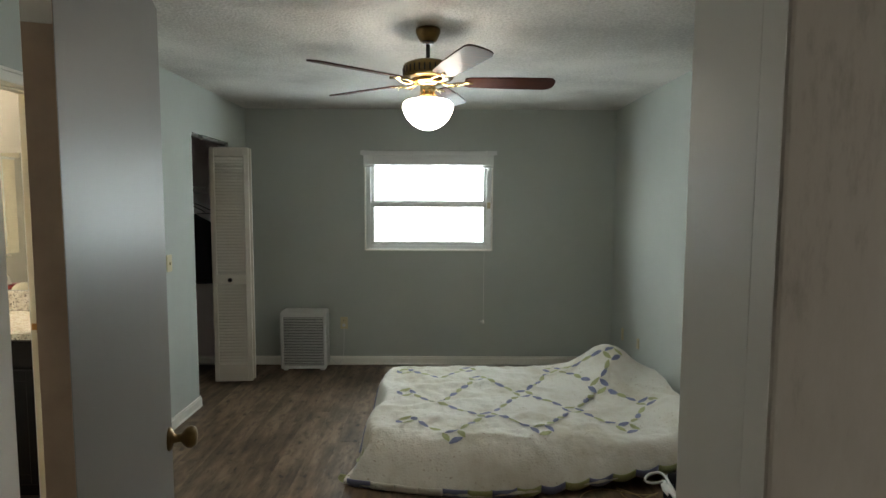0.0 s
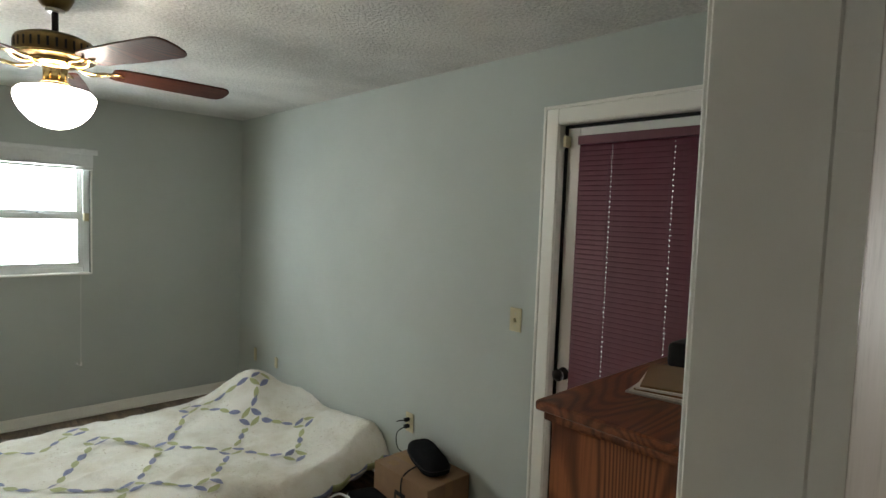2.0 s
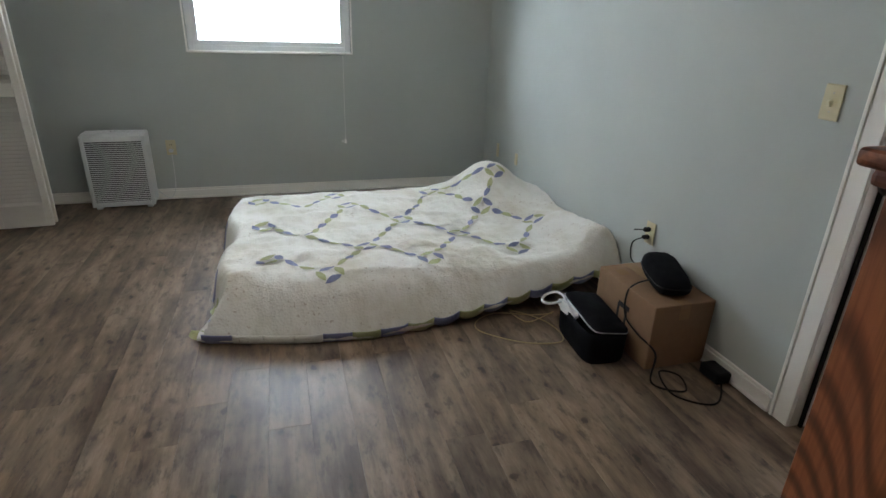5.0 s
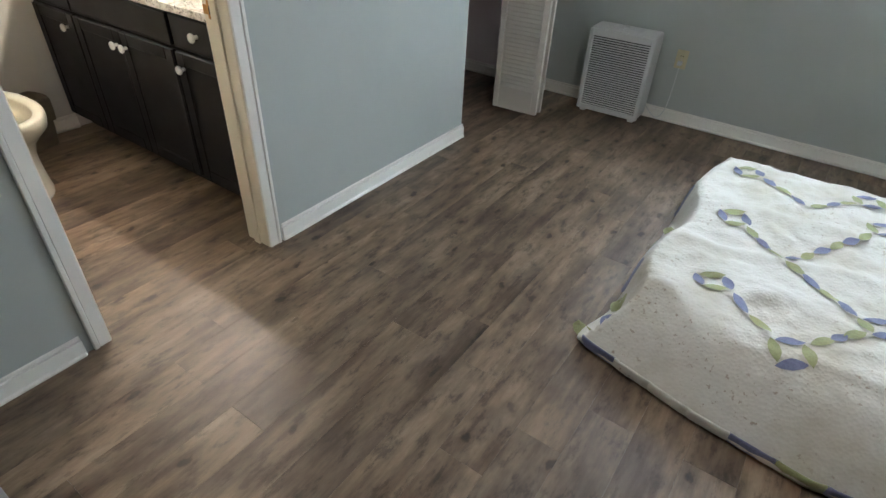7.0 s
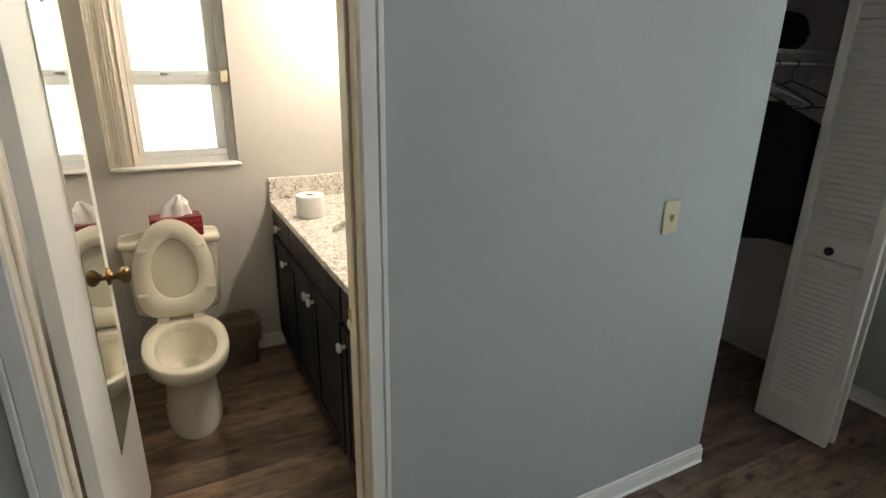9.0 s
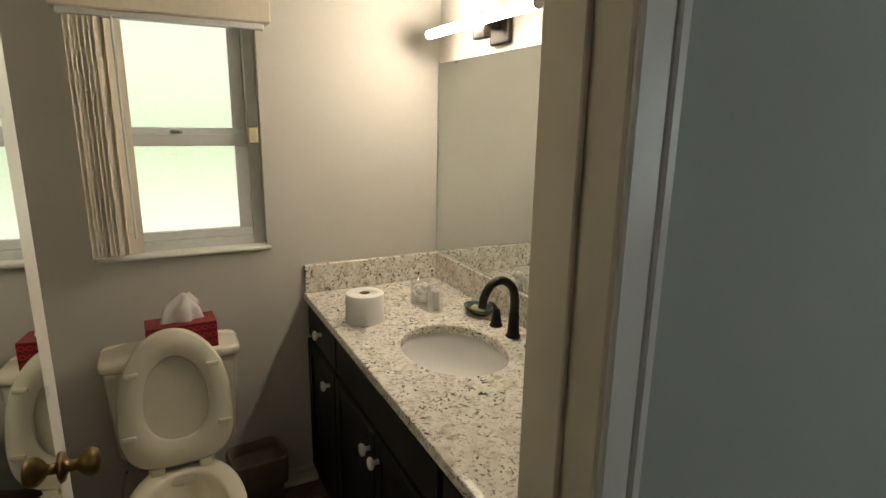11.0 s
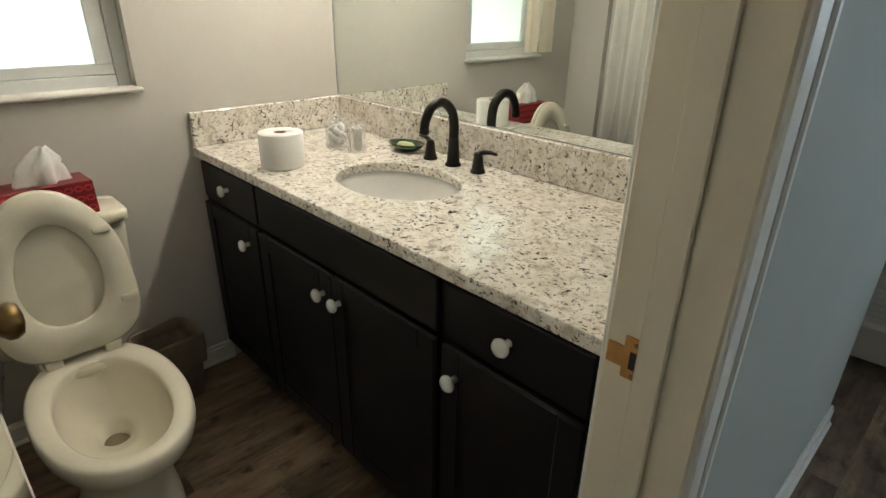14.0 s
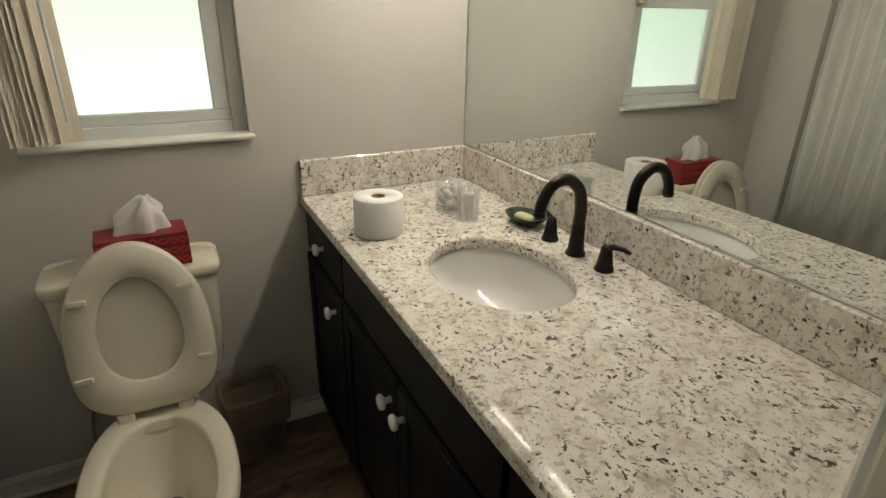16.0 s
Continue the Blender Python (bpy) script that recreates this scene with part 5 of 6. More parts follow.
tote()
cab = thing("white_cable", 1.125, 2.655, 0.150, "coiled white cable spilling over the caddy", "cable")
part("coil", tube(arc([(0.0, -0.045, 0.02), (-0.045, -0.02, 0.0), (-0.06, 0.03, -0.01), (-0.03, 0.06, 0.005), (0.02, 0.05, 0.02), (0.035, 0.0, 0.02), (0.02, -0.05, 0.015), (0.03, -0.10, 0.01)], 6), 0.0065, 8), M_PLASTIC, cab, "", True)
bundle("white_cloth", 1.150, 2.585, 0.120, 0.030, 0.085, 0.028, M_PAPER, "crumpled white cloth in the caddy", "cloth", 11)
crd = thing("tan_cord", 0, 0, 0.004, "thin tan cord looped on the floor", "cord")
part("strand", tube(arc([(1.13, 2.70, 0.05), (1.06, 2.79, 0.003), (0.90, 2.85, 0.0), (0.78, 2.80, 0.0), (0.76, 2.70, 0.0), (0.92, 2.56, 0.0), (1.09, 2.52, 0.001), (1.13, 2.60, 0.004), (1.09, 2.74, 0.004), (0.98, 2.86, 0.0), (1.02, 2.73, 0.001), (1.14, 2.70, 0.06)], 7), 0.0030, 6), M_CORD, crd, "", True)
blk = thing("black_cable", 0, 0, 0.004, "black power cable and adapter on the floor by the box", "cable")
part("cable", tube(arc([(1.45, 2.41, 0.345), (1.375, 2.43, 0.314), (1.341, 2.43, 0.27), (1.339, 2.41, 0.17), (1.334, 2.30, 0.14), (1.36, 2.20, 0.10), (1.30, 2.12, 0.02), (1.42, 2.06, 0.0), (1.47, 2.16, 0.0), (1.38, 2.18, 0.02), (1.36, 2.05, 0.0), (1.48, 1.96, 0.0), (1.60, 2.06, 0.0), (1.62, 2.14, 0.02)], 7), 0.0042, 6), M_RUBBER, blk, "", True)
part("adapter", box((1.575, 2.06, 0.0), (1.645, 2.17, 0.05), 0.010, None, 2), M_RUBBER, blk, "black power adapter")


def chest():
    root = thing("oak_chest", 0.617, 0.634, 0, "red oak chest with a moulded top beside the doorway", "chest")
    w, d, h = 0.86, 0.40, 1.245
    t = 0.02
    for x in (0.0, w - t):
        part("side_panel", box((x, 0, 0.06), (x + t, d - 0.005, h - 0.045), 0.002), M_OAK, root)
    part("back_panel", box((t, 0, 0.06), (w - t, 0.008, h - 0.045)), M_OAK, root)
    part("base", box((-0.008, 0.0, 0), (w + 0.008, d + 0.006, 0.075), 0.006), M_OAK_TOP, root)
    part("top_moulding", box((-0.012, 0, h - 0.047), (w + 0.012, d + 0.012, h - 0.024), 0.008, None, 2), M_OAK_TOP, root)
    part("top", box((-0.027, 0, h - 0.024), (w + 0.027, d + 0.027, h), 0.009, None, 3), M_OAK_TOP, root)
    for i in range(5):
        z0 = 0.085 + i * 0.221
        dr = part("drawer", box((t + 0.004, d - 0.012, z0), (w - t - 0.004, d + 0.008, z0 + 0.210), 0.005), M_OAK_TOP, root)
        for x in (w * 0.27, w * 0.73):
            part("pull", moved(lathe([(0.016, 0), (0.010, 0.01), (0.017, 0.02), (0.010, 0.027)], 14), pose(x, d + 0.008, z0 + 0.105, -90, 0, 0)), M_ANTIQUE, dr, "", True)
    return root


chest()
bk = thing("magazine_stack", 0.955, 0.875, 1.245, "small stack of worn magazines on the chest", "magazines", "", 14)
for i, (mt, k) in enumerate(((M_STEEL, 1.0), (M_PAPER, 0.97), (M_CARD, 0.93), (M_PAPER, 0.95), (M_CARD, 0.9))):
    part("magazine", moved(box((-0.13 * k, -0.10 * k, 0), (0.13 * k, 0.10 * k, 0.0052), 0.001), pose(0, 0, i * 0.0055, 0, 0, i * 3 - 6)), mt, bk)
rd = thing("black_speaker", 1.185, 0.94, 1.245, "small black gadget on the chest", "speaker")
part("body", box((-0.06, -0.06, 0), (0.06, 0.06, 0.075), 0.02, None, 3), M_RUBBER, rd, "", True)
part("top_button", moved(lathe([(0.022, 0), (0.020, 0.012)], 16), pose(0.01, 0, 0.074)), M_PAPER, rd, "", True)
ball = tagged(link_mesh("tennis_ball", lathe([(0.033 * math.sin(math.pi * (0.03 + 0.94 * k / 14)), 0.033 - 0.033 * math.cos(math.pi * (0.03 + 0.94 * k / 14))) for k in range(15)], 20), M_YELLOW, True), "yellow tennis ball on the living room floor", "ball")
ball.location = (4.6, 0.535, 0.0)
val = thing("floral_valance", 5.03, 0.58, 2.22, "brown and cream floral window valance", "valance")
rings = []
for i in range(60):
    y = -1.0 + i * 0.025
    off = 0.02 * math.sin(i * 0.9)
    rings.append([(-0.03 + off, y, 0.0), (-0.02 + off, y, 0.0), (-0.02 + off * 1.6, y, -0.36), (-0.03 + off * 1.6, y, -0.36)])
part("cloth", loft(rings), M_VALANCE, val, "", True)
part("rod", tube([(-0.02, -1.05, 0.01), (-0.02, 0.52, 0.01)], 0.010, 8), M_TRIM, val)


# ---- bathroom ----
VX0, VX1, VY = XB + 0.004, -1.962, 2.708


def shaker(parent, name, x0, x1, z0, z1, knob=None):
    """A five-piece cabinet front with a recessed field."""
    y = VY
    fr = part(name, box((x0, y - 0.019, z0), (x1, y, z1), 0.003), M_ESPRESSO, parent)
    if name == "door":
        st = 0.055
        part("field", boxes([((x0, y - 0.026, z0), (x0 + st, y - 0.0191, z1)), ((x1 - st, y - 0.026, z0), (x1, y - 0.0191, z1)), ((x0 + st, y - 0.026, z0), (x1 - st, y - 0.0191, z0 + st)), ((x0 + st, y - 0.026, z1 - st), (x1 - st, y - 0.0191, z1))], 0.003), M_ESPRESSO, fr)
    if knob:
        bm = lathe([(0.009, 0), (0.0075, 0.010), (0.009, 0.015), (0.0185, 0.020), (0.020, 0.026), (0.016, 0.032), (0.006, 0.0345)], 20)
        part("knob", moved(bm, pose(knob[0], y - (0.026 if name == "door" else 0.019), knob[1], 90, 0, 0)), M_WHITE_CERAMIC, fr, "white ceramic knob", True)
    return fr


def vanity():
    root = thing("vanity_cabinet", 0, 0, 0, "espresso bathroom vanity with panel doors and white knobs", "vanity")
    t = 0.018
    for nm, lo, hi in (("carcass_side", (VX0, VY, 0.10), (VX0 + t, YM - 0.001, 0.861)), ("carcass_side", (VX1 - t, VY, 0.10), (VX1, YM - 0.001, 0.861)), ("carcass_bottom", (VX0 + t, VY, 0.10), (VX1 - t, YM - 0.001, 0.118)),
                       ("toe_kick", (VX0, VY + 0.075, 0.0), (VX1, VY + 0.09, 0.10)), ("face_frame", (VX0 + t, VY, 0.845), (VX1 - t, VY + 0.018, 0.861)), ("face_frame", (VX0 + t, VY, 0.70), (VX1 - t, VY + 0.018, 0.725)),
                       ("face_frame", (-3.235, VY, 0.118), (-3.195, VY + 0.018, 0.845)), ("face_frame", (-2.415, VY, 0.118), (-2.365, VY + 0.018, 0.845)), ("face_frame", (VX0 + t, VY, 0.118), (-3.60, VY + 0.018, 0.845)), ("face_frame", (-2.03, VY, 0.118), (VX1 - t, VY + 0.018, 0.845))):
        part(nm, box(lo, hi, 0.001), M_ESPRESSO, root)
    shaker(root, "drawer", -3.620, -3.222, 0.722, 0.852, (-3.415, 0.792))
    shaker(root, "door", -3.620, -3.222, 0.110, 0.706, (-3.288, 0.640))
    shaker(root, "panel", -3.210, -2.398, 0.722, 0.852)
    shaker(root, "door", -3.210, -2.806, 0.110, 0.706, (-2.842, 0.640))
    shaker(root, "door", -2.802, -2.398, 0.110, 0.706, (-2.766, 0.640))
    shaker(root, "drawer", -2.376, -2.020, 0.722, 0.852, (-2.200, 0.792))
    shaker(root, "door", -2.376, -2.020, 0.110, 0.706, (-2.330, 0.640))
    return root


vanity()
SX, SY, SRX, SRY = -2.885, 2.985, 0.212, 0.160


def counter():
    """The granite top with its oval sink hole, rounded front edge and upstands."""
    root = thing("granite_countertop", 0, 0, 0, "speckled cream granite countertop with upstands", "countertop")
    n = 64
    x0, x1, y0, y1, z0, z1 = XB + 0.001, VX1 + 0.006, 2.684, YM - 0.001, 0.863, 0.893
    bm = bmesh.new()

    turns = [2 * math.pi * i / n for i in range(n)]
    for cx, cy in ((x0, y0), (x1, y0), (x0, y1), (x1, y1)):
        a = math.atan2(cy - SY, cx - SX) % (2 * math.pi)
        k = min(range(n), key=lambda i: abs(turns[i] - a))
        turns[k] = a

    def rim(z, k=0.0):
        return [bm.verts.new((SX + (SRX + k) * math.cos(a), SY + (SRY + k) * math.sin(a), z)) for a in turns]

    def outer(z, k=0.0):
        out = []
        for a in turns:
            c, s = math.cos(a), math.sin(a)
            tx = ((x1 - SX) if c > 0 else (x0 - SX)) / c if abs(c) > 1e-6 else 1e9
            ty = ((y1 - SY) if s > 0 else (y0 + k - SY)) / s if abs(s) > 1e-6 else 1e9
            t = min(tx, ty)
            out.append(bm.verts.new((SX + c * t, SY + s * t, z)))
        return out

    loops = [outer(z0), outer(z0 + 0.003, -0.001), outer(z1 - 0.0018, 0.0), outer(z1, 0.0014), rim(z1, 0.004), rim(z1 - 0.004), rim(z0), ]
    for a, b in zip(loops, loops[1:] + loops[:1]):
        for i in range(n):
            bm.faces.new((a[i], a[(i + 1) % n], b[(i + 1) % n], b[i]))
    part("slab", bm, M_GRANITE, root)
    part("front_edge", box((x0, y0 - 0.0005, z0 - 0.001), (x1, y0 + 0.012, z1 - 0.0040), 0.0012), M_GRANITE, root)
    part("back_splash", box((x0 + 0.02, y1 - 0.020, z1 + 0.0005), (x1, y1, 1.014), 0.003), M_GRANITE, root)
    part("side_splash", box((x0, y0 + 0.003, z1 + 0.0005), (x0 + 0.020, y1, 1.014), 0.003), M_GRANITE, root)
    return root


counter()
sink = thing("sink_basin", SX, SY, 0.862, "white oval undermount sink", "sink")
part("bowl", loft([ellipse(0, 0, 0.0, SRX + 0.02, SRY + 0.02, 48), ellipse(0, 0, 0.0, SRX + 0.006, SRY + 0.006, 48), ellipse(0, 0, -0.02, SRX - 0.002, SRY - 0.002, 48), ellipse(0, 0, -0.07, SRX * 0.90, SRY * 0.90, 48), ellipse(0, 0.005, -0.115, SRX * 0.66, SRY * 0.68, 48), ellipse(0, 0.01, -0.135, SRX * 0.30, SRY * 0.34, 48), ellipse(0, 0.01, -0.139, 0.024, 0.024, 48)], False), M_WHITE_CERAMIC, sink, "", True)
part("drain", moved(lathe([(0.027, 0), (0.026, 0.003), (0.018, 0.004), (0.015, 0.009), (0.004, 0.010)], 20), pose(0, 0.01, -0.1395)), M_BRONZE, sink, "dark bronze drain", True)
part("overflow", moved(lathe([(0.012, 0), (0.010, 0.003), (0.004, 0.003)], 16), pose(0, -SRY * 0.92, -0.055, -78, 0, 0)), M_BRONZE, sink, "", True)


def faucet():
    root = thing("faucet", -2.885, 3.215, 0.893, "oil-rubbed bronze gooseneck faucet with two lever handles", "faucet")
    part("spout_base", lathe([(0.026, 0), (0.026, 0.006), (0.021, 0.012), (0.0185, 0.05), (0.016, 0.09)], 24), M_BRONZE, root, "", True)
    path = arc([(0, 0, 0.085), (0, 0, 0.13), (0, -0.012, 0.175), (0, -0.05, 0.203), (0, -0.092, 0.195), (0, -0.118, 0.160), (0, -0.126, 0.128)], 7)
    n = len(path)
    part("spout", tube(path, 0.0155, 16, None, [1.02 - 0.12 * i / n for i in range(n)]), M_BRONZE, root, "", True)
    part("spout_tip", moved(lathe([(0.0145, 0), (0.0155, 0.006), (0.0145, 0.018)], 18), pose(0, -0.126, 0.118, -8, 0, 0)), M_BRONZE, root, "", True)
    for s in (-1, 1):
        m = pose(s * 0.108, 0, 0)
        h = part("handle", moved(lathe([(0.024, 0), (0.024, 0.005), (0.020, 0.012), (0.0145, 0.048), (0.013, 0.060), (0.008, 0.066)], 22), m), M_BRONZE, root, "", True)
        part("lever", moved(tube([(0, 0, 0.058), (s * 0.02, 0.004, 0.066), (s * 0.045, 0.008, 0.069), (s * 0.066, 0.01, 0.066)], 0.0075, 10, None, [1.1, 1.0, 0.9, 0.6]), m), M_BRONZE, h, "", True)
    return root


faucet()
mir = thing("vanity_mirror", 0, 0, 0, "large frameless wall mirror above the vanity", "mirror")
part("mirror_glass", box((XB + 0.003, YM - 0.007, 1.018), (-1.965, YM - 0.001, 1.845), 0.001), M_MIRROR, mir)
part("edge_strip", boxes([((XB + 0.0005, YM - 0.009, 1.018), (XB + 0.004, YM - 0.001, 1.845)), ((XB + 0.003, YM - 0.010, 1.0145), (-1.965, YM - 0.001, 1.0185))]), M_STEEL, mir)
part("clip", moved(box((-0.01, -0.006, -0.006), (0.01, 0, 0.012), 0.002), pose(-3.50, YM - 0.007, 1.84)), M_JAR, mir)


def bar_light():
    """A slim bar on a bronze bracket: a lit round diffuser that faces the room, and an unlit white back added to cut
    glare on the wall.
    """
    root = thing("vanity_light", -3.165, YM, 1.93, "bronze vanity light with a lit horizontal bar", "wall light")
    part("wall_plate", box((-0.06, -0.022, -0.060), (0.06, 0, 0.055), 0.004), M_BRONZE, root)
    part("arm", box((-0.018, -0.080, -0.015), (0.018, -0.02, 0.015), 0.003), M_BRONZE, root)
    part("clamp", box((-0.040, -0.104, -0.048), (0.040, -0.074, 0.036), 0.004), M_BRONZE, root)

    def shell(a0, a1, r, x0, x1):
        arcs = [math.radians(a0 + (a1 - a0) * k / 14) for k in range(15)]
        ring = [(-0.118 - r * math.cos(a), 0.006 + r * math.sin(a)) for a in arcs]
        return loft([[(x, y, z) for y, z in ring] for x in (x0, x1)])

    part("light_bar", shell(-132, 132, 0.0165, -0.355, 0.355), M_TUBE, root, "lit white bar", True)
    part("unlit_back", shell(133, 227, 0.0168, -0.355, 0.355), M_PLASTIC, root, "white unlit back, added to shield the wall")
    for s in (-1, 1):
        part("end_cap", moved(tube([(s * 0.3555, 0, 0), (s * 0.361, 0, 0)], 0.0175, 16), pose(0, -0.118, 0.006)), M_PLASTIC, root)
    return root


bar_light()


def toilet_roll():
    root = thing("toilet_paper_roll", -3.238, 2.808, 0.8935, "white toilet paper roll standing on the countertop", "toilet paper")
    part("paper", loft([ellipse(0, 0, 0.002, 0.068, 0.068, 40), ellipse(0, 0, 0.0, 0.066, 0.066, 40), ellipse(0, 0, 0.0, 0.020, 0.020, 40), ellipse(0, 0, 0.105, 0.020, 0.020, 40), ellipse(0, 0, 0.106, 0.066, 0.066, 40), ellipse(0, 0, 0.104, 0.0685, 0.0685, 40), ellipse(0, 0, 0.002, 0.068, 0.068, 40)], False), M_PAPER, root, "", True)
    part("core", loft([ellipse(0, 0, 0.001, 0.0198, 0.0198, 28), ellipse(0, 0, 0.1045, 0.0198, 0.0198, 28), ellipse(0, 0, 0.1045, 0.0188, 0.0188, 28), ellipse(0, 0, 0.001, 0.0188, 0.0188, 28)], False), M_CARD, root, "brown card core", True)
    part("loose_sheet", box((-0.0692, -0.012, 0.002), (-0.0682, 0.03, 0.103), 0.0004), M_PAPER, root)
    return root


toilet_roll()


def jar(x, y, r, h, label, kind):
    root = thing("glass_jar", x, y, 0.8935, label, "jar", "glass jars on the countertop")
    part("glass", loft([ellipse(0, 0, 0.0, r, r, 32), ellipse(0, 0, h, r, r, 32), ellipse(0, 0, h, r - 0.0025, r - 0.0025, 32), ellipse(0, 0, 0.006, r - 0.0025, r - 0.0025, 32)], True), M_JARGLASS, root, "clear glass", True)
    rng = random.Random(4)
    if kind == "balls":
        for i in range(26):
            a, rr = rng.random() * 6.28, (r - 0.018) * rng.random() ** 0.5
            bm = bmesh.new()
            bmesh.ops.create_icosphere(bm, subdivisions=2, radius=0.0145, matrix=pose(rr * math.cos(a), rr * math.sin(a), 0.021 + 0.0021 * i))
            part("cotton_ball", bm, M_PAPER, root, "", True)
    else:
        for i in range(34):
            a = rng.random() * 6.28
            a2 = a + rng.uniform(-0.3, 0.3)
            b = (r - 0.008) * rng.random()
            t = min(b + 0.006, r - 0.006)
            bm = tube([(b * math.cos(a), b * math.sin(a), 0.008), (t * math.cos(a2) * 0.9, t * math.sin(a2) * 0.9, 0.078)], 0.0013, 5)
            tube([(t * math.cos(a2) * 0.86, t * math.sin(a2) * 0.86, 0.072), (t * math.cos(a2) * 0.93, t * math.sin(a2) * 0.93, 0.083)], 0.0030, 6, bm)
            part("cotton_swab", bm, M_PAPER, root)
    part("lid", lathe([(r * 0.98, h), (r * 1.0, h + 0.004), (r * 0.9, h + 0.007), (0.010, h + 0.008)], 28), M_JARGLASS, root, "clear lid", True)
    return root


jar(-3.325, 3.070, 0.041, 0.095, "clear glass jar of cotton balls", "balls")
jar(-3.228, 3.085, 0.034, 0.088, "clear glass jar of cotton swabs", "swabs")
sd = thing("soap_dish", -3.125, 3.222, 0.8935, "dark green glazed oval soap dish", "soap dish", "", 8)
part("dish", loft([ellipse(0, 0, 0, 0.040, 0.028, 32), ellipse(0, 0, 0.012, 0.058, 0.040, 32), ellipse(0, 0, 0.030, 0.072, 0.050, 32), ellipse(0, 0, 0.030, 0.068, 0.046, 32), ellipse(0, 0, 0.014, 0.052, 0.034, 32)]), M_SOAPDISH, sd, "", True)
so_ = thing("soap_bar", -3.127, 3.219, 0.908, "pale yellow worn soap bar", "soap", "", 12)
part("bar", loft([ellipse(0, 0, 0, 0.030, 0.018, 24, 3), ellipse(0, 0, 0.007, 0.033, 0.020, 24, 3), ellipse(0, 0, 0.014, 0.026, 0.015, 24, 3)]), M_SOAP, so_, "", True)


def toilet():
    root = thing("toilet", 0, 2.17, 0, "bone-coloured two-piece toilet with seat and lid raised", "toilet")
    # pedestal and bowl, lofted along z
    body = [(-3.19, 0.268, 0.122, 0.0), (-3.19, 0.270, 0.124, 0.012), (-3.185, 0.252, 0.117, 0.06), (-3.18, 0.240, 0.110, 0.14), (-3.175, 0.236, 0.110, 0.20), (-3.160, 0.245, 0.124, 0.262), (-3.130, 0.275, 0.155, 0.315), (-3.105, 0.302, 0.176, 0.355), (-3.100, 0.310, 0.181, 0.385), (-3.100, 0.308, 0.180, 0.408), (-3.100, 0.298, 0.172, 0.415),
            (-3.078, 0.240, 0.134, 0.415), (-3.078, 0.228, 0.126, 0.405), (-3.078, 0.232, 0.130, 0.380), (-3.078, 0.212, 0.124, 0.33), (-3.112, 0.162, 0.102, 0.280), (-3.160, 0.090, 0.066, 0.250), (-3.180, 0.056, 0.043, 0.236), (-3.180, 0.046, 0.034, 0.18)]
    part("bowl", loft([ellipse(cx, 0, z, rx, ry, 48, 2.15) for cx, rx, ry, z in body]), M_CERAMIC, root, "", True)
    part("trap_water", loft([ellipse(-3.180, 0, 0.198, 0.047, 0.035, 32), ellipse(-3.180, 0, 0.1985, 0.02, 0.012, 32)]), M_DRAIN, root, "dark drain opening")
    part("tank", loft([ellipse(-3.545, 0, z, rx, ry, 40, 7) for z, rx, ry in ((0.40, 0.075, 0.185), (0.42, 0.082, 0.198), (0.725, 0.092, 0.216), (0.752, 0.092, 0.217))]), M_CERAMIC, root, "", True)
    part("tank_lid", loft([ellipse(-3.545, 0, z, rx, ry, 40, 7) for z, rx, ry in ((0.752, 0.096, 0.222), (0.758, 0.102, 0.229), (0.780, 0.102, 0.229), (0.790, 0.094, 0.221))]), M_CERAMIC, root, "", True)
    part("flush_lever", tube([(-3.452, -0.165, 0.665), (-3.440, -0.165, 0.665), (-3.438, -0.140, 0.660), (-3.440, -0.10, 0.655)], 0.008, 8), M_STEEL, root, "chrome flush lever", True)
    part("neck", box((-3.50, -0.11, 0.36), (-3.30, 0.11, 0.412), 0.02, None, 2), M_CERAMIC, root)
    tilt = pose(-3.335, 0, 0.432, 0, -99, 0)

    def oval(rx, ry, z, n=48, square=3.4):
        """An egg outline, squared off towards the hinge."""
        pts = []
        for i in range(n):
            a = 2 * math.pi * i / n
            c, d = math.cos(a), math.sin(a)
            if c < 0:
                c, d = -abs(c) ** (2 / square), math.copysign(abs(d) ** (2 / square), d)
            pts.append((0.239 + rx * c, ry * d * (1.0 - 0.08 * c), z))
        return pts

    seat = loft([oval(0.230, 0.172, 0.0), oval(0.237, 0.177, -0.009), oval(0.230, 0.172, -0.018), oval(0.150, 0.104, -0.018, 48, 2.3), oval(0.143, 0.099, -0.009, 48, 2.3), oval(0.150, 0.104, 0.0, 48, 2.3), oval(0.230, 0.172, 0.0)], False)
    part("seat", moved(seat, tilt @ pose(0, 0, 0.0)), M_CERAMIC, root, "raised bone seat ring", True)
    lid = loft([oval(0.229, 0.171, 0.028), oval(0.237, 0.178, 0.020), oval(0.237, 0.178, 0.008), oval(0.212, 0.156, 0.004)])
    part("lid", moved(lid, tilt), M_CERAMIC, root, "raised bone lid", True)
    for u, v in ((0.34, 0.125), (0.34, -0.125), (0.13, 0.148), (0.13, -0.148)):
        part("bumper", moved(box((u - 0.008, v - 0.022, -0.026), (u + 0.008, v + 0.022, -0.016), 0.005, None, 2), tilt), M_CERAMIC, root)
    for s in (-0.075, 0.075):
        part("hinge", box((-3.375, s - 0.022, 0.412), (-3.320, s + 0.022, 0.442), 0.006, None, 2), M_CERAMIC, root)
    part("hinge_bar", tube([(-3.338, -0.10, 0.438), (-3.338, 0.10, 0.438)], 0.009, 10), M_CERAMIC, root, "", True)
    for s in (-0.095, 0.095):
        part("bolt_cap", moved(lathe([(0.016, 0), (0.015, 0.012), (0.006, 0.020)], 14), pose(-3.24, s * 1.16, 0.012)), M_CERAMIC, root, "", True)
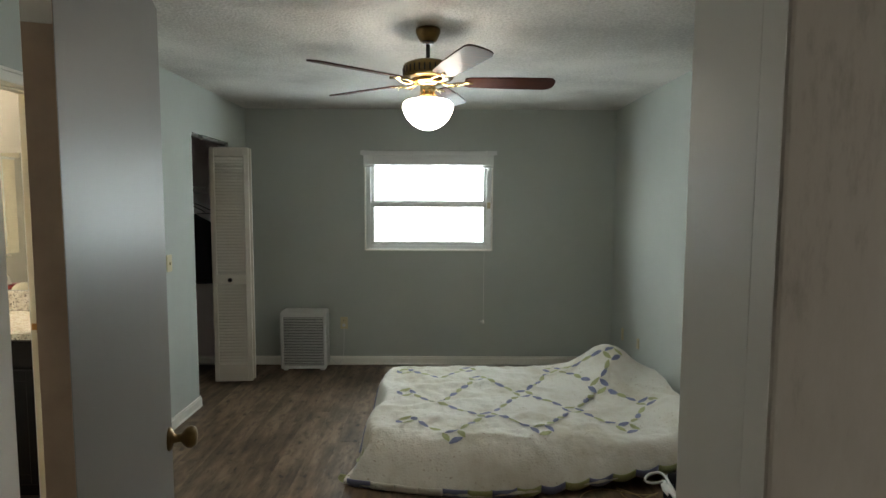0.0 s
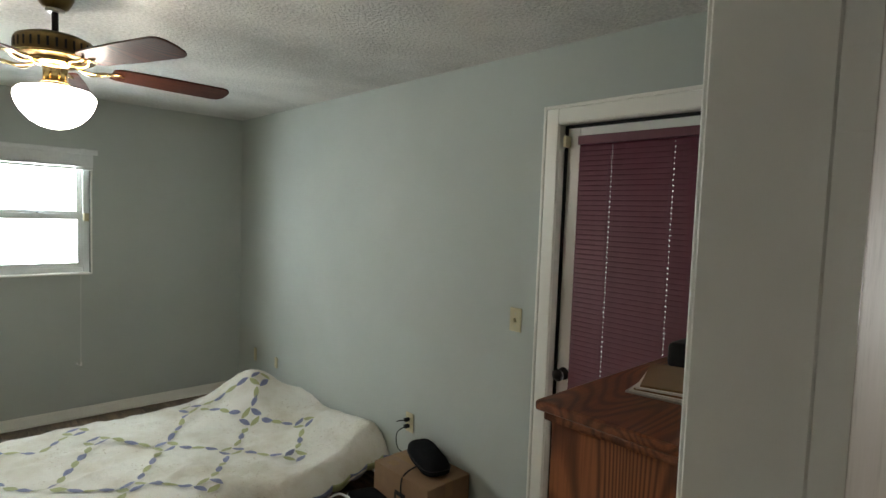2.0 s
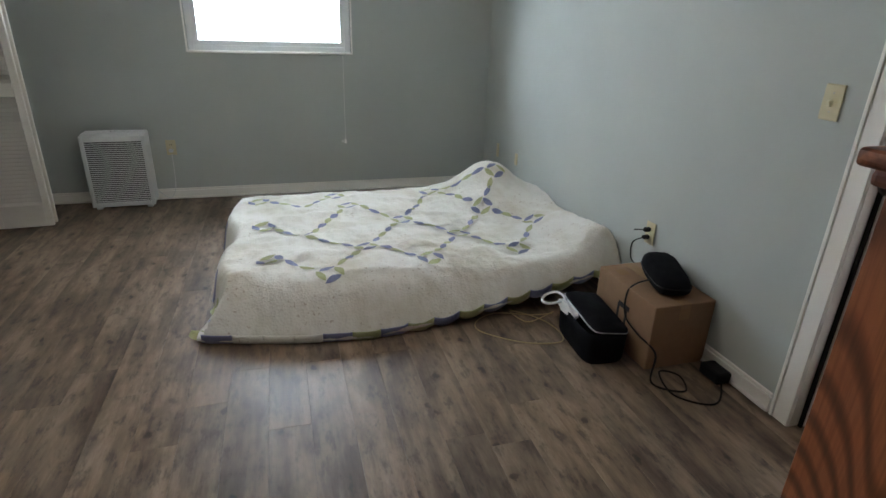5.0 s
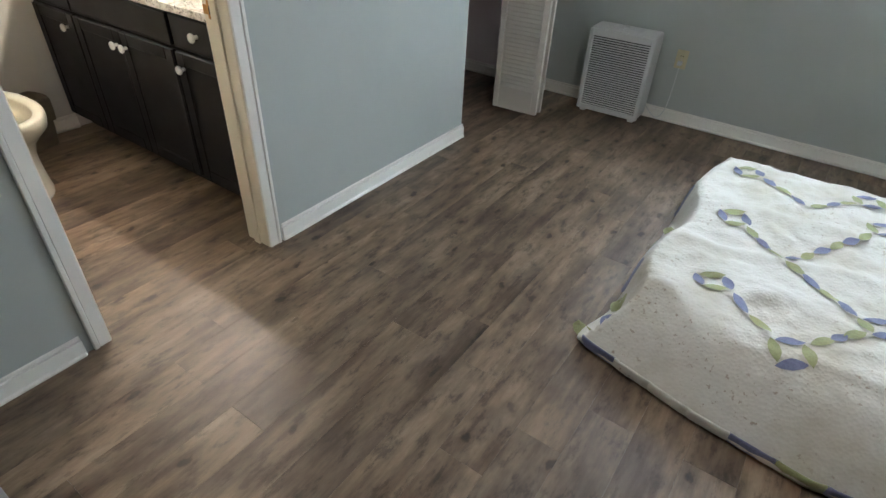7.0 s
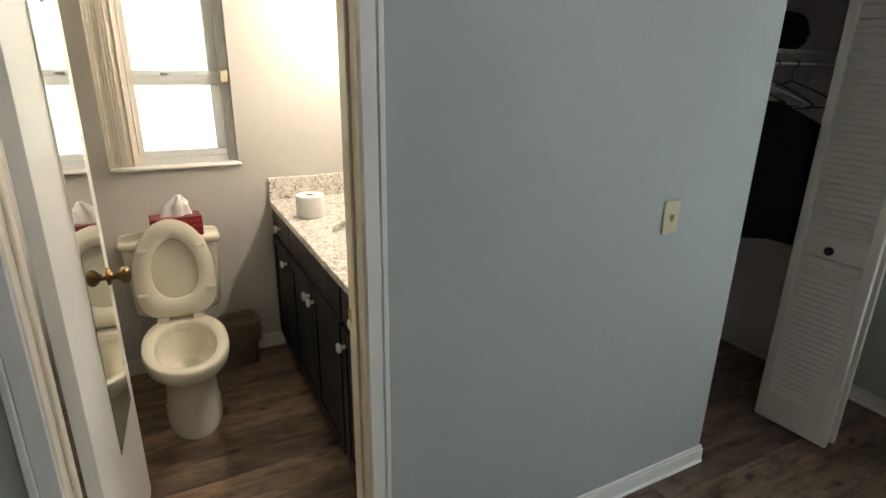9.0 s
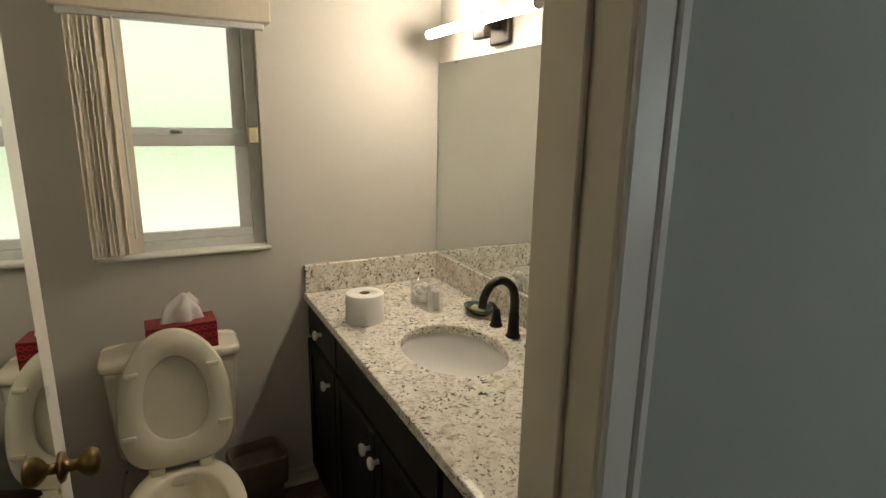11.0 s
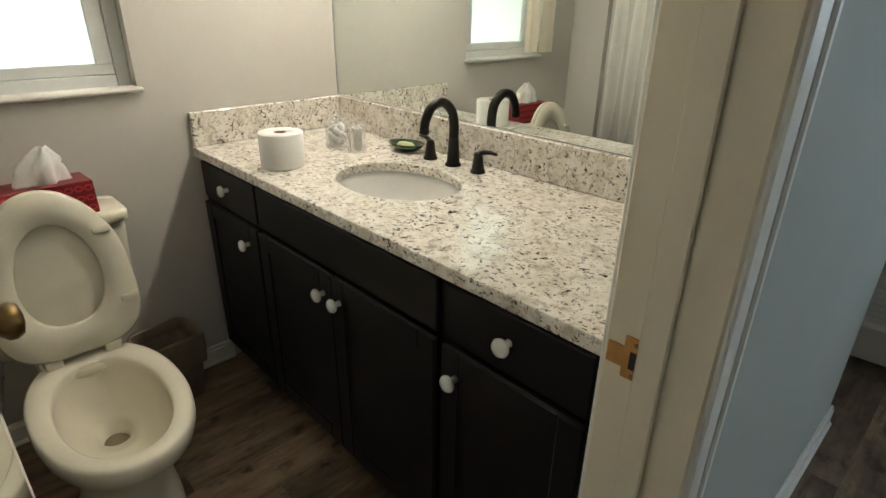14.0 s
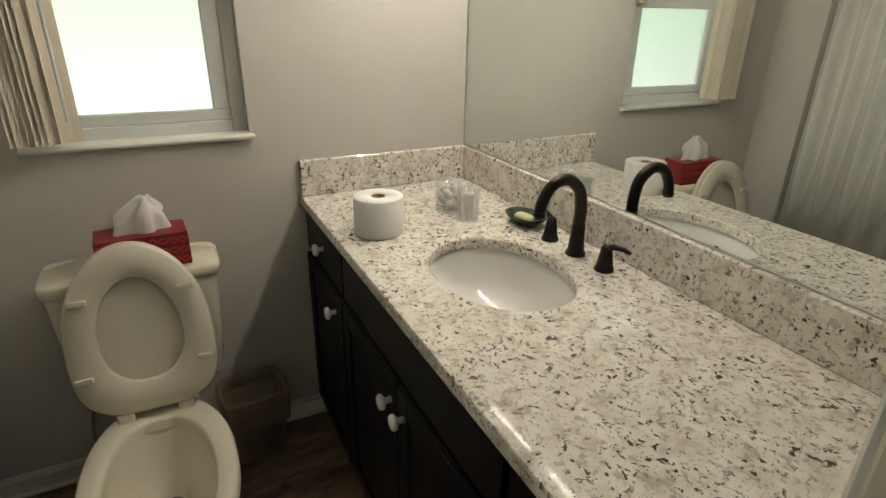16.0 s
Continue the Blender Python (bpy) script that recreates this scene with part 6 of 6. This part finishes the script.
    part("supply_line", tube(arc([(-3.56, -0.16, 0.40), (-3.58, -0.20, 0.28), (-3.63, -0.22, 0.16), (-3.655, -0.22, 0.15)], 6), 0.006, 8), M_STEEL, root, "", True)
    return root


toilet()


def tissue_box():
    root = thing("tissue_box", -3.525, 2.208, 0.7905, "red patterned tissue box on the toilet tank", "tissue box", "", 3)
    part("carton", box((-0.058, -0.115, 0), (0.058, 0.115, 0.098), 0.002), M_RED, root)
    for i in range(9):
        for j in range(3):
            y, z = -0.10 + i * 0.025, 0.018 + j * 0.030
            part("printed_ring", moved(loft([ellipse(0, 0, 0, 0.0095, 0.0120, 16), ellipse(0, 0, 0.0006, 0.0095, 0.0120, 16), ellipse(0, 0, 0.0006, 0.0050, 0.0070, 16), ellipse(0, 0, 0, 0.0050, 0.0070, 16)], False), pose(0.0583, y, z, 0, 90, 0)), M_REDPRINT, root)
    part("slot", loft([ellipse(0, 0, 0.0982, 0.022, 0.062, 24), ellipse(0, 0, 0.0988, 0.020, 0.060, 24)]), M_DARKHOLE, root)
    rings = []
    for k in range(10):
        t = k / 9
        ring = []
        for i in range(28):
            a = 2 * math.pi * i / 28
            r = (0.050 - 0.012 * t) * (1 + 0.42 * t * math.sin(3 * a + 1) + 0.25 * math.sin(5 * a + 3 * t))
            r *= 1.0 - 0.75 * max(0, t - 0.6) / 0.4
            ring.append((r * 0.55 * math.cos(a) + 0.01 * t, r * 1.3 * math.sin(a) + 0.02 * t, 0.094 + 0.10 * t + 0.010 * math.sin(4 * a) * t))
        rings.append(ring)
    part("tissue", loft(rings), M_PAPER, root, "white tissue pulled up", True)
    return root


tissue_box()


def bin_():
    root = thing("waste_bin", -3.555, 2.44, 0, "taupe plastic waste bin with a liner", "waste bin", "", 6)
    ring = lambda z, k: ellipse(0, 0, z, 0.080 * k, 0.102 * k, 36, 6)
    part("body", loft([ring(0.0, 0.80), ring(0.01, 0.83), ring(0.235, 1.0), ring(0.247, 1.04), ring(0.255, 1.03), ring(0.253, 0.97), ring(0.03, 0.79)]), M_BIN, root, "", True)
    bag = []
    for z, k, wob in ((0.225, 0.94, 0.0), (0.262, 0.97, 0.012), (0.270, 1.04, 0.02), (0.258, 1.10, 0.03), (0.205, 1.09, 0.05), (0.150, 1.05, 0.06)):
        row = []
        for i, (x, y, _) in enumerate(ring(0, k)):
            n = noise.noise(Vector((x * 34, y * 34, z * 9)))
            row.append((x * (1 + wob * n), y * (1 + wob * n), z + 0.35 * wob * noise.noise(Vector((x * 22, y * 22, 5.0)))))
        bag.append(row)
    part("liner", loft(bag, False), M_LINER, root, "crumpled taupe bin liner folded over the rim", True)
    return root


bin_()


def shower():
    cur = thing("shower_curtain", -3.436, YBS - 0.045, 1.93, "white fabric shower curtain on a bronze rod", "shower curtain")
    rings = []
    for i in range(150):
        x = i * 1.45 / 149
        off = 0.011 * math.sin(i * 0.55) + 0.008 * math.sin(i * 0.23 + 1)
        rings.append([(x, off * 0.5, 0.0), (x, off * 0.5 + 0.002, 0.0), (x, off * 1.3 + 0.002, -1.76), (x, off * 1.3, -1.76)])
    part("cloth", loft(rings), M_CURTAIN, cur, "", True)
    part("header_seam", loft([[(r[1][0], r[1][1] + 0.002 + (r[2][1] - r[1][1]) * 0.16, -0.28), (r[1][0], r[1][1] + 0.004 + (r[2][1] - r[1][1]) * 0.16, -0.28), (r[1][0], r[1][1] + 0.004 + (r[2][1] - r[1][1]) * 0.163, -0.286), (r[1][0], r[1][1] + 0.002 + (r[2][1] - r[1][1]) * 0.163, -0.286)] for r in rings]), M_CURTAIN, cur)
    for i in range(12):
        part("ring", tube([(0.05 + i * 0.122, 0.022 * math.cos(a), 0.018 + 0.022 * math.sin(a)) for a in [k * 0.63 for k in range(11)]], 0.002, 5), M_STEEL, cur)
    rod = thing("curtain_rod", -3.43, YBS - 0.045, 1.955, "dark bronze shower curtain rod", "curtain rod")
    part("rod", tube([(0, 0, 0), (1.47, 0, 0)], 0.013, 12), M_BRONZE, rod, "", True)
    for x in (0.0, 1.46):
        part("flange", tube([(x, 0, 0), (x + 0.012, 0, 0)], 0.028, 16), M_BRONZE, rod)
    edge = thing("shower_edge_strip", -3.425, YBS - 0.10, 0.42, "white plastic edge strip of the tub surround", "trim strip")
    part("strip", box((0, 0, 0), (0.016, 0.02, 1.66), 0.003), M_WHITE_CERAMIC, edge)
    tub = thing("bathtub", -3.44, 0.83, 0, "white bathtub behind the shower curtain", "bathtub")
    part("apron", box((0, 0.58, 0), (1.48, 0.64, 0.40), 0.012), M_WHITE_CERAMIC, tub)
    part("rim", boxes([((0, 0, 0.38), (1.48, 0.06, 0.42)), ((0, 0.06, 0.38), (0.06, 0.58, 0.42)), ((1.42, 0.06, 0.38), (1.48, 0.58, 0.42))], 0.01), M_WHITE_CERAMIC, tub)
    part("floor_pan", box((0.0, 0.0, 0.02), (1.48, 0.58, 0.06), 0.004), M_WHITE_CERAMIC, tub)


shower()
build_floor()
